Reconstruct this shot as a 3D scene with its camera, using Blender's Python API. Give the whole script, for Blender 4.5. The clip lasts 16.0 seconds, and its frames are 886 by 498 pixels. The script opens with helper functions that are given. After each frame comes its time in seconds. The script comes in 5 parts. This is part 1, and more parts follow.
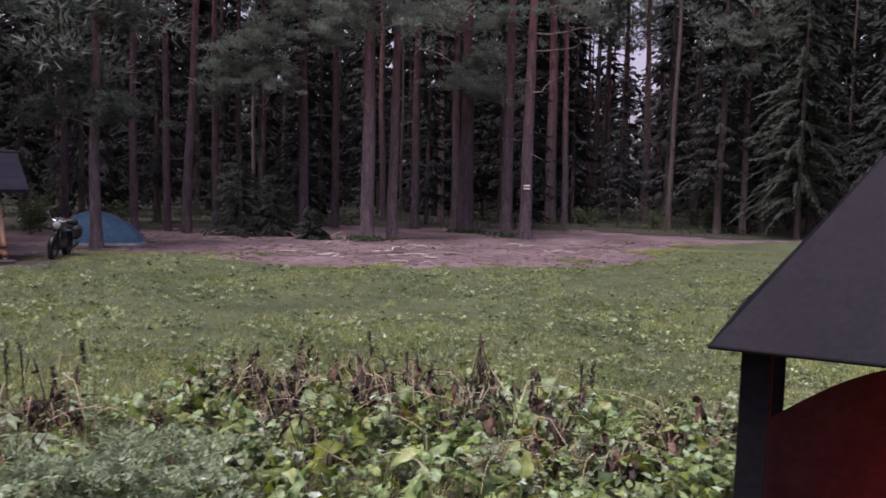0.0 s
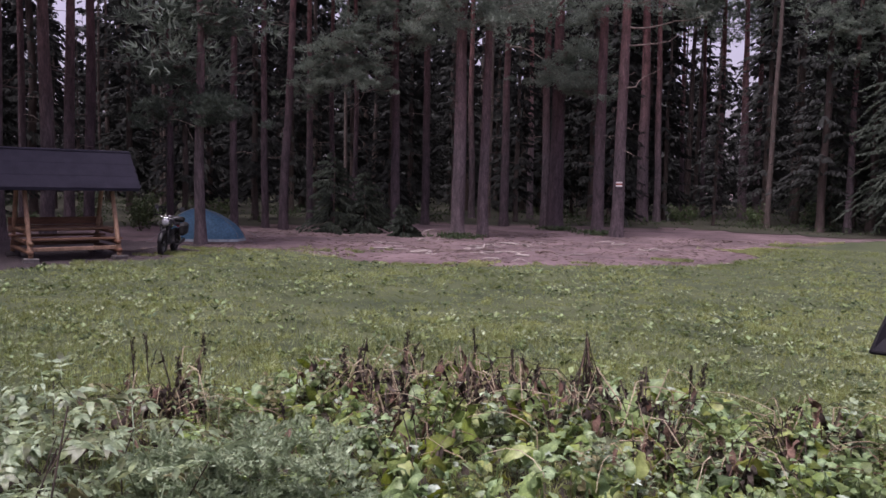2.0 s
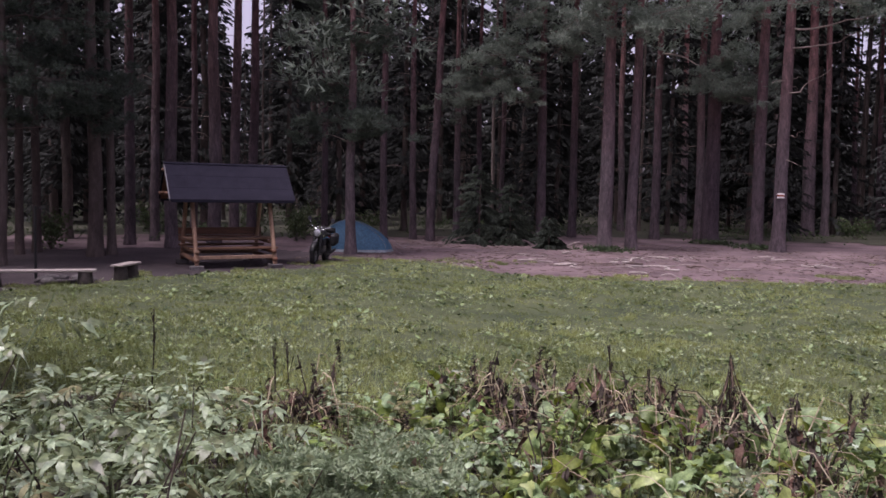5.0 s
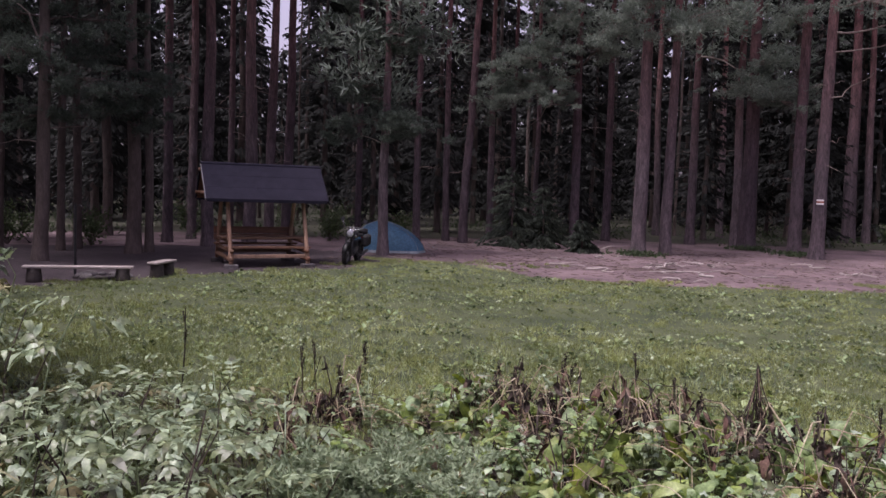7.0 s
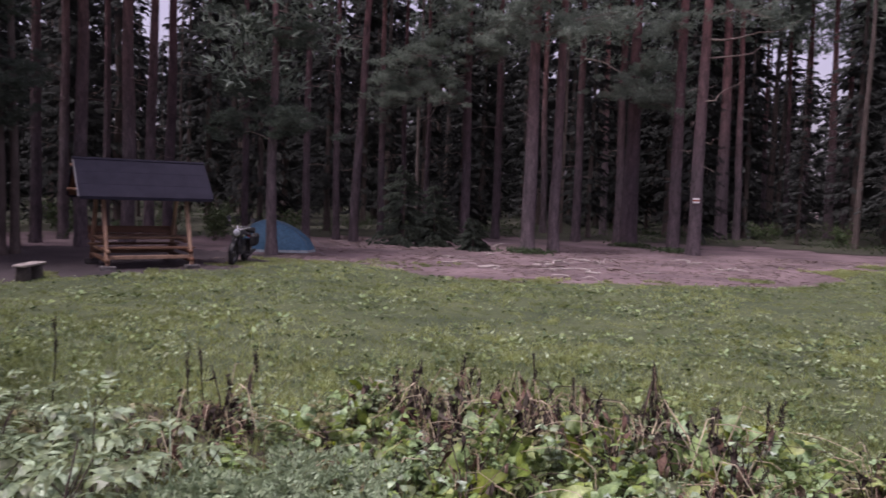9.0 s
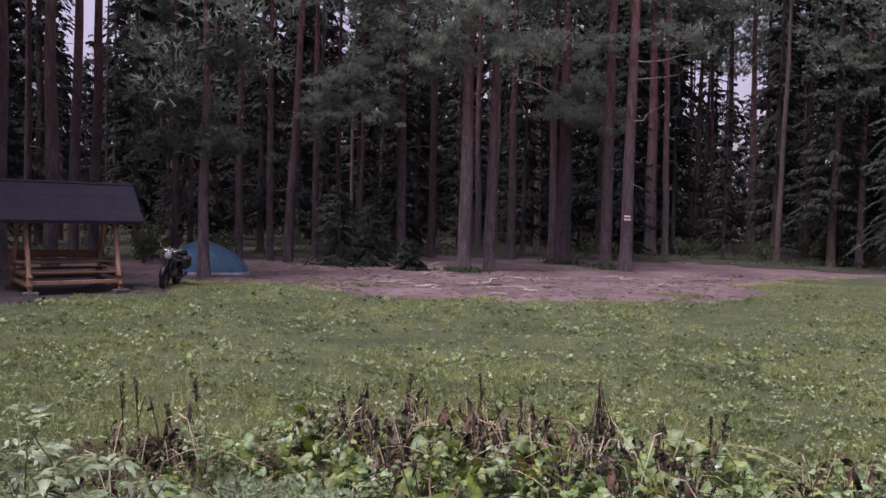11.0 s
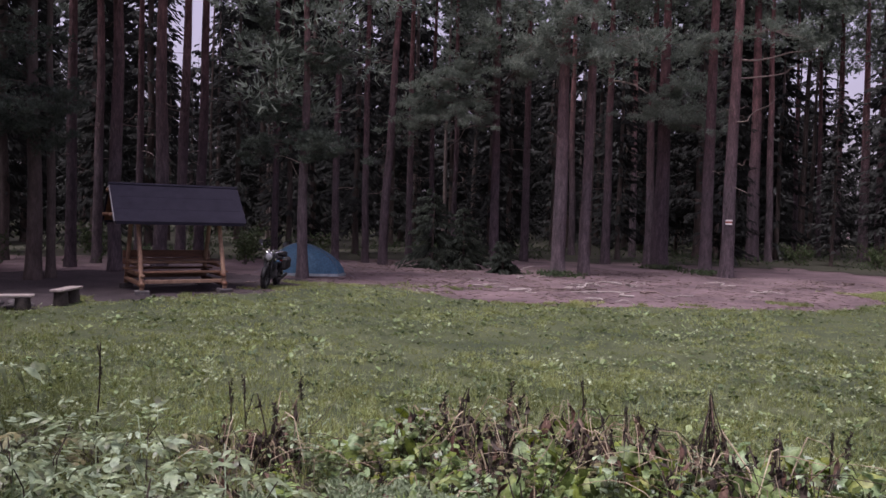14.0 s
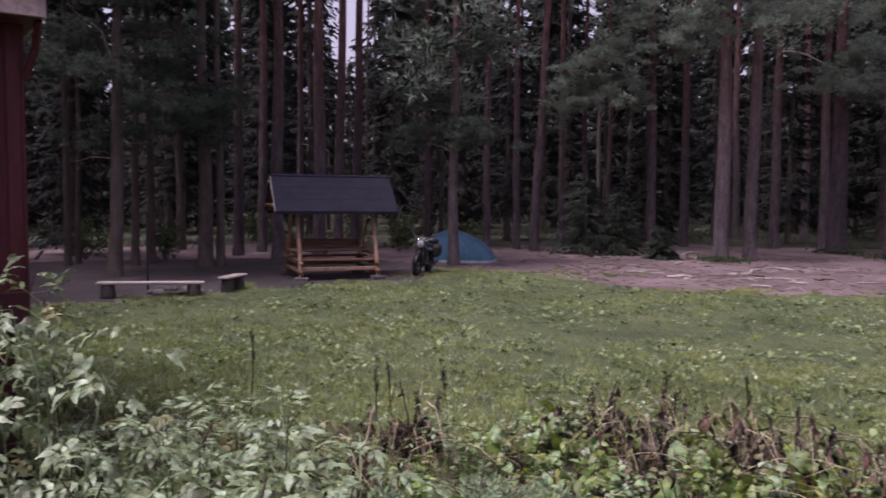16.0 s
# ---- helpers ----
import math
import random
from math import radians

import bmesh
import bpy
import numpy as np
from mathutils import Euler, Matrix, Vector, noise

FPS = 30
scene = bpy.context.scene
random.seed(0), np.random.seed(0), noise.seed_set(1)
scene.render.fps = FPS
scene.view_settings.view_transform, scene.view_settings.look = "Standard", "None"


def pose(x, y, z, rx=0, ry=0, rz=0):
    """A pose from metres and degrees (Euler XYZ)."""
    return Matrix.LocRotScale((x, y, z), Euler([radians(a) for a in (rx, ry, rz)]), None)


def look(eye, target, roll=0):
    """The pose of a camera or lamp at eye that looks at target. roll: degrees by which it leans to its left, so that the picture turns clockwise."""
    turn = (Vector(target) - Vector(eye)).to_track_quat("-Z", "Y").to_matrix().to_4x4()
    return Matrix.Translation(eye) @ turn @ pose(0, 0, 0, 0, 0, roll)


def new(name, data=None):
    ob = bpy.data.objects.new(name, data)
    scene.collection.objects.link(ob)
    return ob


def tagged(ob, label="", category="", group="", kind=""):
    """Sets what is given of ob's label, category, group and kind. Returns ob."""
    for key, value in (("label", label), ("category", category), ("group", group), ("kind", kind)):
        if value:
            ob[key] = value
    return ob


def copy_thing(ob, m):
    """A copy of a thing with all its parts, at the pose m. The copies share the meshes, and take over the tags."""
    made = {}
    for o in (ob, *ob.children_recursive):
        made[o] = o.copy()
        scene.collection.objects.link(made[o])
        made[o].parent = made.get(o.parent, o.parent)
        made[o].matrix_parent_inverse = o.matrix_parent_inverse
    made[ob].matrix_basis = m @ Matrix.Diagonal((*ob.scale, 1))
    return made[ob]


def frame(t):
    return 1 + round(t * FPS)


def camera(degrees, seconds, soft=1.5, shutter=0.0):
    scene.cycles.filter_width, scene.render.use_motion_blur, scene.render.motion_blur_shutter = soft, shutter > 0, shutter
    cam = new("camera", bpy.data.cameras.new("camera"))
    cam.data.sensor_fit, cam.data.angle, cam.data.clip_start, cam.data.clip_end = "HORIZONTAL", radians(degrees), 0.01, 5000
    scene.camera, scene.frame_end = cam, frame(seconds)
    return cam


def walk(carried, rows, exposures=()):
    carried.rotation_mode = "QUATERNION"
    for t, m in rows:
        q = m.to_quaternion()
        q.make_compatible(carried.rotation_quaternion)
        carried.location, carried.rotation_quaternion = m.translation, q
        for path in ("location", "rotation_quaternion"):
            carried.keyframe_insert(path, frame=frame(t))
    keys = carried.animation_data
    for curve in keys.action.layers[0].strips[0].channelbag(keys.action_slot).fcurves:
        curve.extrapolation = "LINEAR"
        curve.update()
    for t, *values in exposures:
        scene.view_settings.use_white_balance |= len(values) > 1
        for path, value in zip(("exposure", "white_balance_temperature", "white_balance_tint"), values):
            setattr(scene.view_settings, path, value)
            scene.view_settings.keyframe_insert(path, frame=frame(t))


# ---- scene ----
cam = camera(58.6, 16.0, soft=1.5, shutter=0.5)
EXPOSURE, KELVIN, TINT = 0.55, 6330, 22
PATH = [
    (0, (-0.012, 0.303, 2.284), (-0.011, 2.297, 2.123), 1.6),
    (0.5, (-0.116, 0.251, 2.28), (-0.187, 2.243, 2.108), 1.5),
    (1, (-0.158, 0.217, 2.289), (-0.293, 2.205, 2.111), 1.2),
    (1.5, (-0.174, 0.21, 2.293), (-0.35, 2.195, 2.115), 1.2),
    (2, (-0.212, 0.222, 2.298), (-0.426, 2.203, 2.124), 1.4),
    (2.5, (-0.253, 0.242, 2.288), (-0.499, 2.22, 2.118), 1.4),
    (3, (-0.263, 0.236, 2.291), (-0.555, 2.208, 2.126), 1.4),
    (3.5, (-0.228, 0.248, 2.294), (-0.591, 2.209, 2.134), 1.5),
    (4, (-0.143, 0.318, 2.303), (-0.593, 2.261, 2.148), 1.4),
    (4.5, (-0.073, 0.347, 2.303), (-0.589, 2.273, 2.151), 1.3),
    (5, (-0.067, 0.364, 2.297), (-0.65, 2.271, 2.145), 1.2),
    (7.5, (0.053, 0.353, 2.339), (-0.613, 2.233, 2.186), 1.9),
    (8, (0.084, 0.384, 2.326), (-0.541, 2.277, 2.163), 2.1),
    (8.5, (0.001, 0.447, 2.337), (-0.521, 2.371, 2.182), 2.1),
    (9, (-0.128, 0.565, 2.346), (-0.524, 2.52, 2.198), 2.1),
    (9.5, (-0.198, 0.644, 2.339), (-0.472, 2.621, 2.205), 1.9),
    (12, (-0.275, 0.567, 2.373), (-0.506, 2.552, 2.295), 1.6),
    (12.5, (-0.32, 0.592, 2.369), (-0.629, 2.567, 2.292), 1.6),
    (13, (-0.346, 0.622, 2.364), (-0.718, 2.585, 2.286), 1.6),
    (13.5, (-0.355, 0.622, 2.365), (-0.776, 2.575, 2.283), 1.7),
    (14, (-0.367, 0.627, 2.363), (-0.825, 2.572, 2.269), 1.8),
    (14.5, (-0.345, 0.633, 2.358), (-0.835, 2.569, 2.249), 1.7),
    (15, (-0.328, 0.738, 2.351), (-0.905, 2.649, 2.227), 1.5),
    (15.5, (-0.343, 0.879, 2.35), (-1.03, 2.753, 2.219), 1.1),
    (16, (-0.363, 0.948, 2.342), (-1.187, 2.765, 2.206), 0.6),
]
walk(cam, [(t, look(eye, target, roll)) for t, eye, target, roll in PATH], exposures=[(t, EXPOSURE + e, KELVIN, TINT) for t, e in ((0, -0.05), (2, 0.0), (8.5, 0.0), (9.5, -0.06), (12, -0.06), (12.5, -0.12), (14, -0.12), (15.5, 0.0), (16, 0.0))])

# ---- dusk sky behind thin cloud, and a weak wide sun over the clearing ----
SUN_UP, SUN_TURN = 70.0, 215.0
world = bpy.data.worlds.new("dusk_sky")
scene.world = world
world.use_nodes = True
wn = world.node_tree.nodes
sky = wn.new("ShaderNodeTexSky")
sky.sky_type, sky.sun_disc = "NISHITA", False
sky.sun_elevation, sky.sun_rotation = radians(SUN_UP), radians(SUN_TURN)
sky.dust_density, sky.air_density, sky.ozone_density = 4.0, 1.0, 1.0
wn["Background"].inputs["Strength"].default_value = 0.118
veil = wn.new("ShaderNodeHueSaturation")
veil.inputs["Saturation"].default_value = 0.35
tone = wn.new("ShaderNodeMix")
tone.data_type, tone.blend_type = "RGBA", "MULTIPLY"
tone.inputs["Factor"].default_value, tone.inputs["B"].default_value = 1.0, (1.08, 0.95, 1.11, 1)
world.node_tree.links.new(sky.outputs[0], veil.inputs["Color"])
world.node_tree.links.new(veil.outputs[0], tone.inputs["A"])
world.node_tree.links.new(tone.outputs["Result"], wn["Background"].inputs["Color"])
sun = new("sun", bpy.data.lights.new("sun", "SUN"))
sun.data.energy, sun.data.angle, sun.data.color = 2.75, radians(24), (1.0, 0.95, 0.93)
_az = radians(SUN_TURN)
sun.matrix_world = look((0, 0, 40), (40 * -math.sin(_az), 40 * -math.cos(_az), 40 - 40 * math.tan(radians(SUN_UP))))


# ---- materials ----
def ramp(nt, stops):
    node = nt.nodes.new("ShaderNodeValToRGB")
    els = node.color_ramp.elements
    while len(els) < len(stops):
        els.new(0.5)
    for e, (p, c) in zip(els, stops):
        e.position, e.color = p, (*c, 1)
    return node


def noise_tex(nt, scale, detail=6, rough=0.6, stretch=None):
    co = nt.nodes.new("ShaderNodeTexCoord")
    n = nt.nodes.new("ShaderNodeTexNoise")
    n.inputs["Scale"].default_value, n.inputs["Detail"].default_value, n.inputs["Roughness"].default_value = scale, detail, rough
    if stretch:
        mp = nt.nodes.new("ShaderNodeMapping")
        mp.inputs["Scale"].default_value = stretch
        nt.links.new(co.outputs["Object"], mp.inputs["Vector"])
        nt.links.new(mp.outputs[0], n.inputs["Vector"])
    else:
        nt.links.new(co.outputs["Object"], n.inputs["Vector"])
    return n


def mix(nt, kind, fac, a, b):
    m = nt.nodes.new("ShaderNodeMix")
    m.data_type, m.blend_type = "RGBA", kind
    for sock, v in ((m.inputs["Factor"], fac), (m.inputs["A"], a), (m.inputs["B"], b)):
        if hasattr(v, "is_output"):
            nt.links.new(v, sock)
        elif isinstance(v, tuple):
            sock.default_value = (*v, 1)
        else:
            sock.default_value = v
    return m.outputs["Result"]


def surface(name, dark, light, scale=8, rough=0.8, metal=0.0, bump=0.3, stretch=None, fine=6.0, vary=0.0, spec=0.4, thin=0.0, dist=0.02):
    """A surface with two scales of variation, fine relief and, where vary is set, a shade of its own for each piece."""
    m = bpy.data.materials.new(name)
    m.use_nodes = True
    nt = m.node_tree
    b = nt.nodes["Principled BSDF"]
    big, small = noise_tex(nt, scale, 5, 0.6, stretch), noise_tex(nt, scale * fine, 4, 0.6, stretch)
    r = ramp(nt, [(0.3, dark), (0.7, light)])
    nt.links.new(big.outputs["Fac"], r.inputs[0])
    grey = ramp(nt, [(0.3, (0.62, 0.62, 0.62)), (0.7, (1.25, 1.25, 1.25))])
    nt.links.new(small.outputs["Fac"], grey.inputs[0])
    col = mix(nt, "MULTIPLY", 0.8, r.outputs[0], grey.outputs[0])
    if vary:
        hsv = nt.nodes.new("ShaderNodeHueSaturation")
        info, geo = nt.nodes.new("ShaderNodeObjectInfo"), nt.nodes.new("ShaderNodeNewGeometry")
        add = nt.nodes.new("ShaderNodeMath")
        add.operation = "ADD"
        nt.links.new(info.outputs["Random"], add.inputs[0])
        nt.links.new(geo.outputs["Random Per Island"], add.inputs[1])
        fr = nt.nodes.new("ShaderNodeMath")
        fr.operation = "FRACT"
        nt.links.new(add.outputs[0], fr.inputs[0])
        for sock, lo, hi in (("Value", 1 - vary, 1 + vary), ("Hue", 0.5 - vary * 0.06, 0.5 + vary * 0.03), ("Saturation", 1 + vary * 0.3, 1 - vary * 0.5)):
            mr = nt.nodes.new("ShaderNodeMapRange")
            mr.inputs["To Min"].default_value, mr.inputs["To Max"].default_value = lo, hi
            nt.links.new(fr.outputs[0], mr.inputs["Value"])
            nt.links.new(mr.outputs[0], hsv.inputs[sock])
        nt.links.new(col, hsv.inputs["Color"])
        col = hsv.outputs[0]
    nt.links.new(col, b.inputs["Base Color"])
    b.inputs["Roughness"].default_value, b.inputs["Metallic"].default_value = rough, metal
    b.inputs["Specular IOR Level"].default_value = spec
    if bump:
        bp = nt.nodes.new("ShaderNodeBump")
        bp.inputs["Strength"].default_value, bp.inputs["Distance"].default_value = bump, dist
        nt.links.new(small.outputs["Fac"], bp.inputs["Height"])
        nt.links.new(bp.outputs[0], b.inputs["Normal"])
    if thin:
        tr = nt.nodes.new("ShaderNodeBsdfTranslucent")
        nt.links.new(col, tr.inputs["Color"])
        ms = nt.nodes.new("ShaderNodeMixShader")
        ms.inputs[0].default_value = thin
        nt.links.new(b.outputs[0], ms.inputs[1])
        nt.links.new(tr.outputs[0], ms.inputs[2])
        nt.links.new(ms.outputs[0], nt.nodes["Material Output"].inputs["Surface"])
    return m


def pine_bark():
    """Scots pine: grey-brown plates low down, thin orange bark higher up the trunk."""
    m = surface("pine_bark", (0.046, 0.035, 0.041), (0.138, 0.102, 0.115), 6, 0.9, 0, 1.0, (1, 1, 0.25), 4, 0.3, dist=0.09)
    nt = m.node_tree
    b = nt.nodes["Principled BSDF"]
    old = b.inputs["Base Color"].links[0].from_socket
    co = nt.nodes.new("ShaderNodeTexCoord")
    sep = nt.nodes.new("ShaderNodeSeparateXYZ")
    nt.links.new(co.outputs["Object"], sep.inputs[0])
    n = noise_tex(nt, 0.9, 4)
    mr = nt.nodes.new("ShaderNodeMath")
    mr.operation = "MULTIPLY_ADD"
    nt.links.new(n.outputs["Fac"], mr.inputs[0])
    mr.inputs[1].default_value = 4.0
    nt.links.new(sep.outputs["Z"], mr.inputs[2])
    r = ramp(nt, [(0.40, (0, 0, 0)), (0.95, (1, 1, 1))])
    sc = nt.nodes.new("ShaderNodeMath")
    sc.operation = "DIVIDE"
    nt.links.new(mr.outputs[0], sc.inputs[0])
    sc.inputs[1].default_value = 14.0
    nt.links.new(sc.outputs[0], r.inputs[0])
    # orange bark, its tint also raised for the stronger light high up
    tint = mix(nt, "MULTIPLY", 1.0, old, (1.75, 1.10, 0.95))
    nt.links.new(mix(nt, "MIX", r.outputs[0], old, tint), b.inputs["Base Color"])
    return m


BARK = pine_bark()
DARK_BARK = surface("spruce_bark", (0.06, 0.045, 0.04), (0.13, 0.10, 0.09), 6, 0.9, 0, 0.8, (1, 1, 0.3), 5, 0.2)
NEEDLE = surface("pine_needles", (0.125, 0.165, 0.130), (0.27, 0.325, 0.258), 1.2, 0.7, 0, 0, None, 5, 0.35, thin=0.35)
# green greyed, so the forest's haze is part of the needle colour
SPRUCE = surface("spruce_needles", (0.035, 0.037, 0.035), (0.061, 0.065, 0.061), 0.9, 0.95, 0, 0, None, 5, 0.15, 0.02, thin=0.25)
# darker copy of the pine needles for boughs that hang in shade
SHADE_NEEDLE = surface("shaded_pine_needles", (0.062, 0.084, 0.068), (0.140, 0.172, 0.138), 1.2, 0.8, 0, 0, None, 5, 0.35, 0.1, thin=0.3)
TWIG = surface("dead_twig", (0.10, 0.075, 0.065), (0.22, 0.17, 0.15), 6, 0.9, vary=0.3)
LITTER = surface("needle_litter", (0.058, 0.039, 0.042), (0.198, 0.142, 0.147), 0.42, 0.95, 0, 0.8, None, 18, dist=0.03)
LAWN = surface("lawn_soil", (0.032, 0.046, 0.020), (0.082, 0.098, 0.042), 0.5, 0.95, 0, 0.8, None, 22, dist=0.03)
BLADE = surface("grass_blade", (0.105, 0.155, 0.043), (0.41, 0.475, 0.160), 0.30, 0.6, 0, 0, None, 9, 0.55, thin=0.3)
DANDELION = surface("dandelion_leaf", (0.10, 0.17, 0.05), (0.27, 0.36, 0.13), 0.8, 0.5, 0, 0, None, 6, 0.5, thin=0.25)
CLOVER = surface("clover_leaf", (0.15, 0.21, 0.095), (0.36, 0.43, 0.24), 0.8, 0.5, 0, 0, None, 4, 0.5, thin=0.25)
DOCK = surface("dock_leaf", (0.044, 0.095, 0.022), (0.25, 0.365, 0.125), 12, 0.40, 0, 0.6, None, 5, 0.6, 0.5, 0.3, 0.01)
YOUNG_DOCK = surface("young_dock_leaf", (0.10, 0.175, 0.028), (0.31, 0.43, 0.09), 11, 0.45, 0, 0.5, None, 5, 0.5, 0.5, 0.4, 0.01)
PALE_DOCK = surface("dock_leaf_underside", (0.20, 0.27, 0.185), (0.42, 0.50, 0.38), 11, 0.4, 0, 0.4, None, 5, 0.4, 0.6, 0.2, 0.01)
NETTLE = surface("bramble_leaf", (0.050, 0.092, 0.036), (0.31, 0.41, 0.205), 9, 0.40, 0, 0.4, None, 6, 0.7, 0.7, 0.3, 0.01)
FERN = surface("tansy_leaf", (0.13, 0.19, 0.095), (0.29, 0.37, 0.22), 6, 0.55, 0, 0, None, 5, 0.3, 0.4, 0.3)
YELLOW_DOCK = surface("yellowing_dock_leaf", (0.17, 0.22, 0.04), (0.36, 0.42, 0.11), 9, 0.45, 0, 0.4, None, 5, 0.4, 0.5, 0.4, 0.01)
DRY_NETTLE = surface("dry_bramble_leaf", (0.085, 0.085, 0.034), (0.23, 0.225, 0.105), 8, 0.7, 0, 0.5, None, 5, 0.4, 0.3, 0.2, 0.01)
RUSSET = surface("russet_stalk", (0.07, 0.042, 0.030), (0.24, 0.155, 0.108), 9, 0.85, 0, 0.3, None, 6, 0.4)
DRIED = surface("dried_stalk", (0.014, 0.011, 0.008), (0.082, 0.060, 0.045), 9, 0.9, 0, 0.3, None, 6, 0.45)
STRAW = surface("straw_stalk", (0.22, 0.175, 0.105), (0.48, 0.40, 0.27), 12, 0.8, 0, 0.2, None, 5, 0.3)
LOG = surface("peeled_log", (0.20, 0.12, 0.078), (0.38, 0.24, 0.16), 5, 0.65, 0, 0.3, (1, 1, 0.3), 6, 0.15)
PLANK = surface("brown_plank", (0.10, 0.052, 0.030), (0.21, 0.112, 0.064), 4, 0.6, 0, 0.3, (0.25, 2, 2), 8, 0.2)
GREY_WOOD = surface("weathered_wood", (0.24, 0.21, 0.19), (0.45, 0.40, 0.37), 4, 0.8, 0, 0.4, (0.3, 2, 2), 8, 0.2)
STUMP = surface("old_log_end", (0.035, 0.030, 0.028), (0.09, 0.075, 0.068), 7, 0.9, 0, 0.6)
FELT = surface("roofing_felt", (0.0145, 0.0135, 0.023), (0.025, 0.0235, 0.037), 2.5, 0.9, 0, 0.35, None, 40, spec=0.15)
TRIM_METAL = surface("grey_trim", (0.13, 0.125, 0.135), (0.22, 0.21, 0.22), 5, 0.5)
TENT = surface("tent_fabric", (0.055, 0.150, 0.240), (0.095, 0.215, 0.325), 2.2, 0.6, 0, 0.25, None, 7, thin=0.2)
TENT_SKIRT = surface("tent_hem", (0.22, 0.27, 0.29), (0.36, 0.41, 0.43), 4, 0.6)
TENT_POLE = surface("tent_pole", (0.16, 0.19, 0.21), (0.28, 0.32, 0.34), 6, 0.4)
BLACK = surface("black_paint", (0.012, 0.012, 0.014), (0.026, 0.026, 0.030), 6, 0.35, 0, 0.1)
SPRUCE_NEAR = surface("grey_spruce_needles", (0.026, 0.035, 0.027), (0.066, 0.082, 0.060), 0.9, 0.85, 0, 0, None, 5, 0.45, 0.15, thin=0.2)
SOOTY_STONE = surface("sooty_stone", (0.05, 0.045, 0.045), (0.14, 0.125, 0.125), 5, 0.9, 0, 0.5, vary=0.25)
RUBBER = surface("tyre_rubber", (0.014, 0.014, 0.015), (0.035, 0.034, 0.034), 12, 0.85, 0, 0.4)
CHROME = surface("chrome", (0.55, 0.55, 0.57), (0.78, 0.78, 0.80), 5, 0.2, 1.0, 0)
ALLOY = surface("engine_alloy", (0.07, 0.07, 0.075), (0.15, 0.15, 0.155), 9, 0.45, 0.6, 0.2)
LEATHER = surface("black_canvas", (0.011, 0.011, 0.012), (0.026, 0.025, 0.027), 12, 0.75, 0, 0.4)
LENS = surface("lamp_glass", (0.28, 0.29, 0.31), (0.42, 0.43, 0.45), 5, 0.08, 0, 0, spec=0.8)
HOOD = surface("black_sheet_steel", (0.014, 0.013, 0.020), (0.026, 0.024, 0.034), 2.5, 0.6, 0.0, 0.12, None, 20, spec=0.18, dist=0.004)
# near-black that also carries the hood's shadow on the legs
SHADED_SOOT = surface("shaded_sooty_steel", (0.007, 0.007, 0.008), (0.014, 0.013, 0.015), 5, 0.9, 0, 0.2, spec=0.1)
SHED = surface("red_boards", (0.045, 0.004, 0.010), (0.085, 0.009, 0.018), 3, 0.6, 0, 0.3, (2, 2, 0.3), 8, 0.15)
SHED_DARK = surface("red_plinth", (0.028, 0.004, 0.007), (0.055, 0.008, 0.012), 3, 0.7, 0, 0.3)
FASCIA = surface("pale_eave_board", (0.40, 0.29, 0.30), (0.56, 0.43, 0.43), 4, 0.6, 0, 0.2)
WHITE = surface("white_trail_paint", (0.62, 0.60, 0.58), (0.82, 0.80, 0.78), 20, 0.7)
BROWN_PAINT = surface("red_trail_paint", (0.22, 0.06, 0.04), (0.34, 0.10, 0.07), 20, 0.7)
MOSS = surface("bilberry_leaf", (0.030, 0.055, 0.022), (0.075, 0.115, 0.045), 2, 0.7, 0, 0, None, 4, 0.4, thin=0.2)
EMBER = bpy.data.materials.new("glowing_ember")
EMBER.use_nodes = True
_e = EMBER.node_tree.nodes["Principled BSDF"]
_e.inputs["Base Color"].default_value = (0.1, 0.02, 0.01, 1)
_e.inputs["Emission Color"].default_value, _e.inputs["Emission Strength"].default_value = (1.0, 0.012, 0.005, 1), 18.0


# trodden brown, darkened further to carry the shade of the trees
SHADED_EARTH = surface("shaded_trodden_earth", (0.024, 0.018, 0.020), (0.066, 0.050, 0.054), 0.7, 0.95, 0, 0.7, None, 16, dist=0.03)
BED = surface("shaded_bed_soil", (0.018, 0.014, 0.011), (0.050, 0.040, 0.030), 2.0, 0.95, 0, 0.8, None, 9, dist=0.03)
# moss colour dimmed to hold the shade under the far canopy
SHADED_MOSS = surface("shaded_mossy_floor", (0.018, 0.020, 0.012), (0.046, 0.046, 0.027), 0.4, 0.95, 0, 0.7, None, 14, dist=0.04)
RUST = surface("scorched_sheet", (0.035, 0.02, 0.02), (0.07, 0.04, 0.038), 5, 0.85, 0, 0.2)
PLANTAIN = surface("plantain_leaf", (0.030, 0.060, 0.018), (0.085, 0.125, 0.04), 0.8, 0.6, 0, 0, None, 4, 0.4, thin=0.2)
# ---- mesh helpers ----
rng = np.random.default_rng(7)


def obj_of(name, verts, faces, mat, smooth=False):
    """An unlinked mesh from arrays of corners and of faces with equal counts of corners."""
    me = bpy.data.meshes.new(name)
    v, f = np.asarray(verts, np.float32).reshape(-1, 3), np.asarray(faces, np.int32)
    k = f.shape[1]
    me.vertices.add(len(v))
    me.vertices.foreach_set("co", v.ravel())
    me.loops.add(f.size)
    me.loops.foreach_set("vertex_index", f.ravel())
    me.polygons.add(len(f))
    me.polygons.foreach_set("loop_start", np.arange(0, f.size, k, dtype=np.int32))
    me.polygons.foreach_set("loop_total", np.full(len(f), k, np.int32))
    me.polygons.foreach_set("use_smooth", np.full(len(f), smooth))
    me.update(calc_edges=True)
    me.materials.append(mat)
    return me


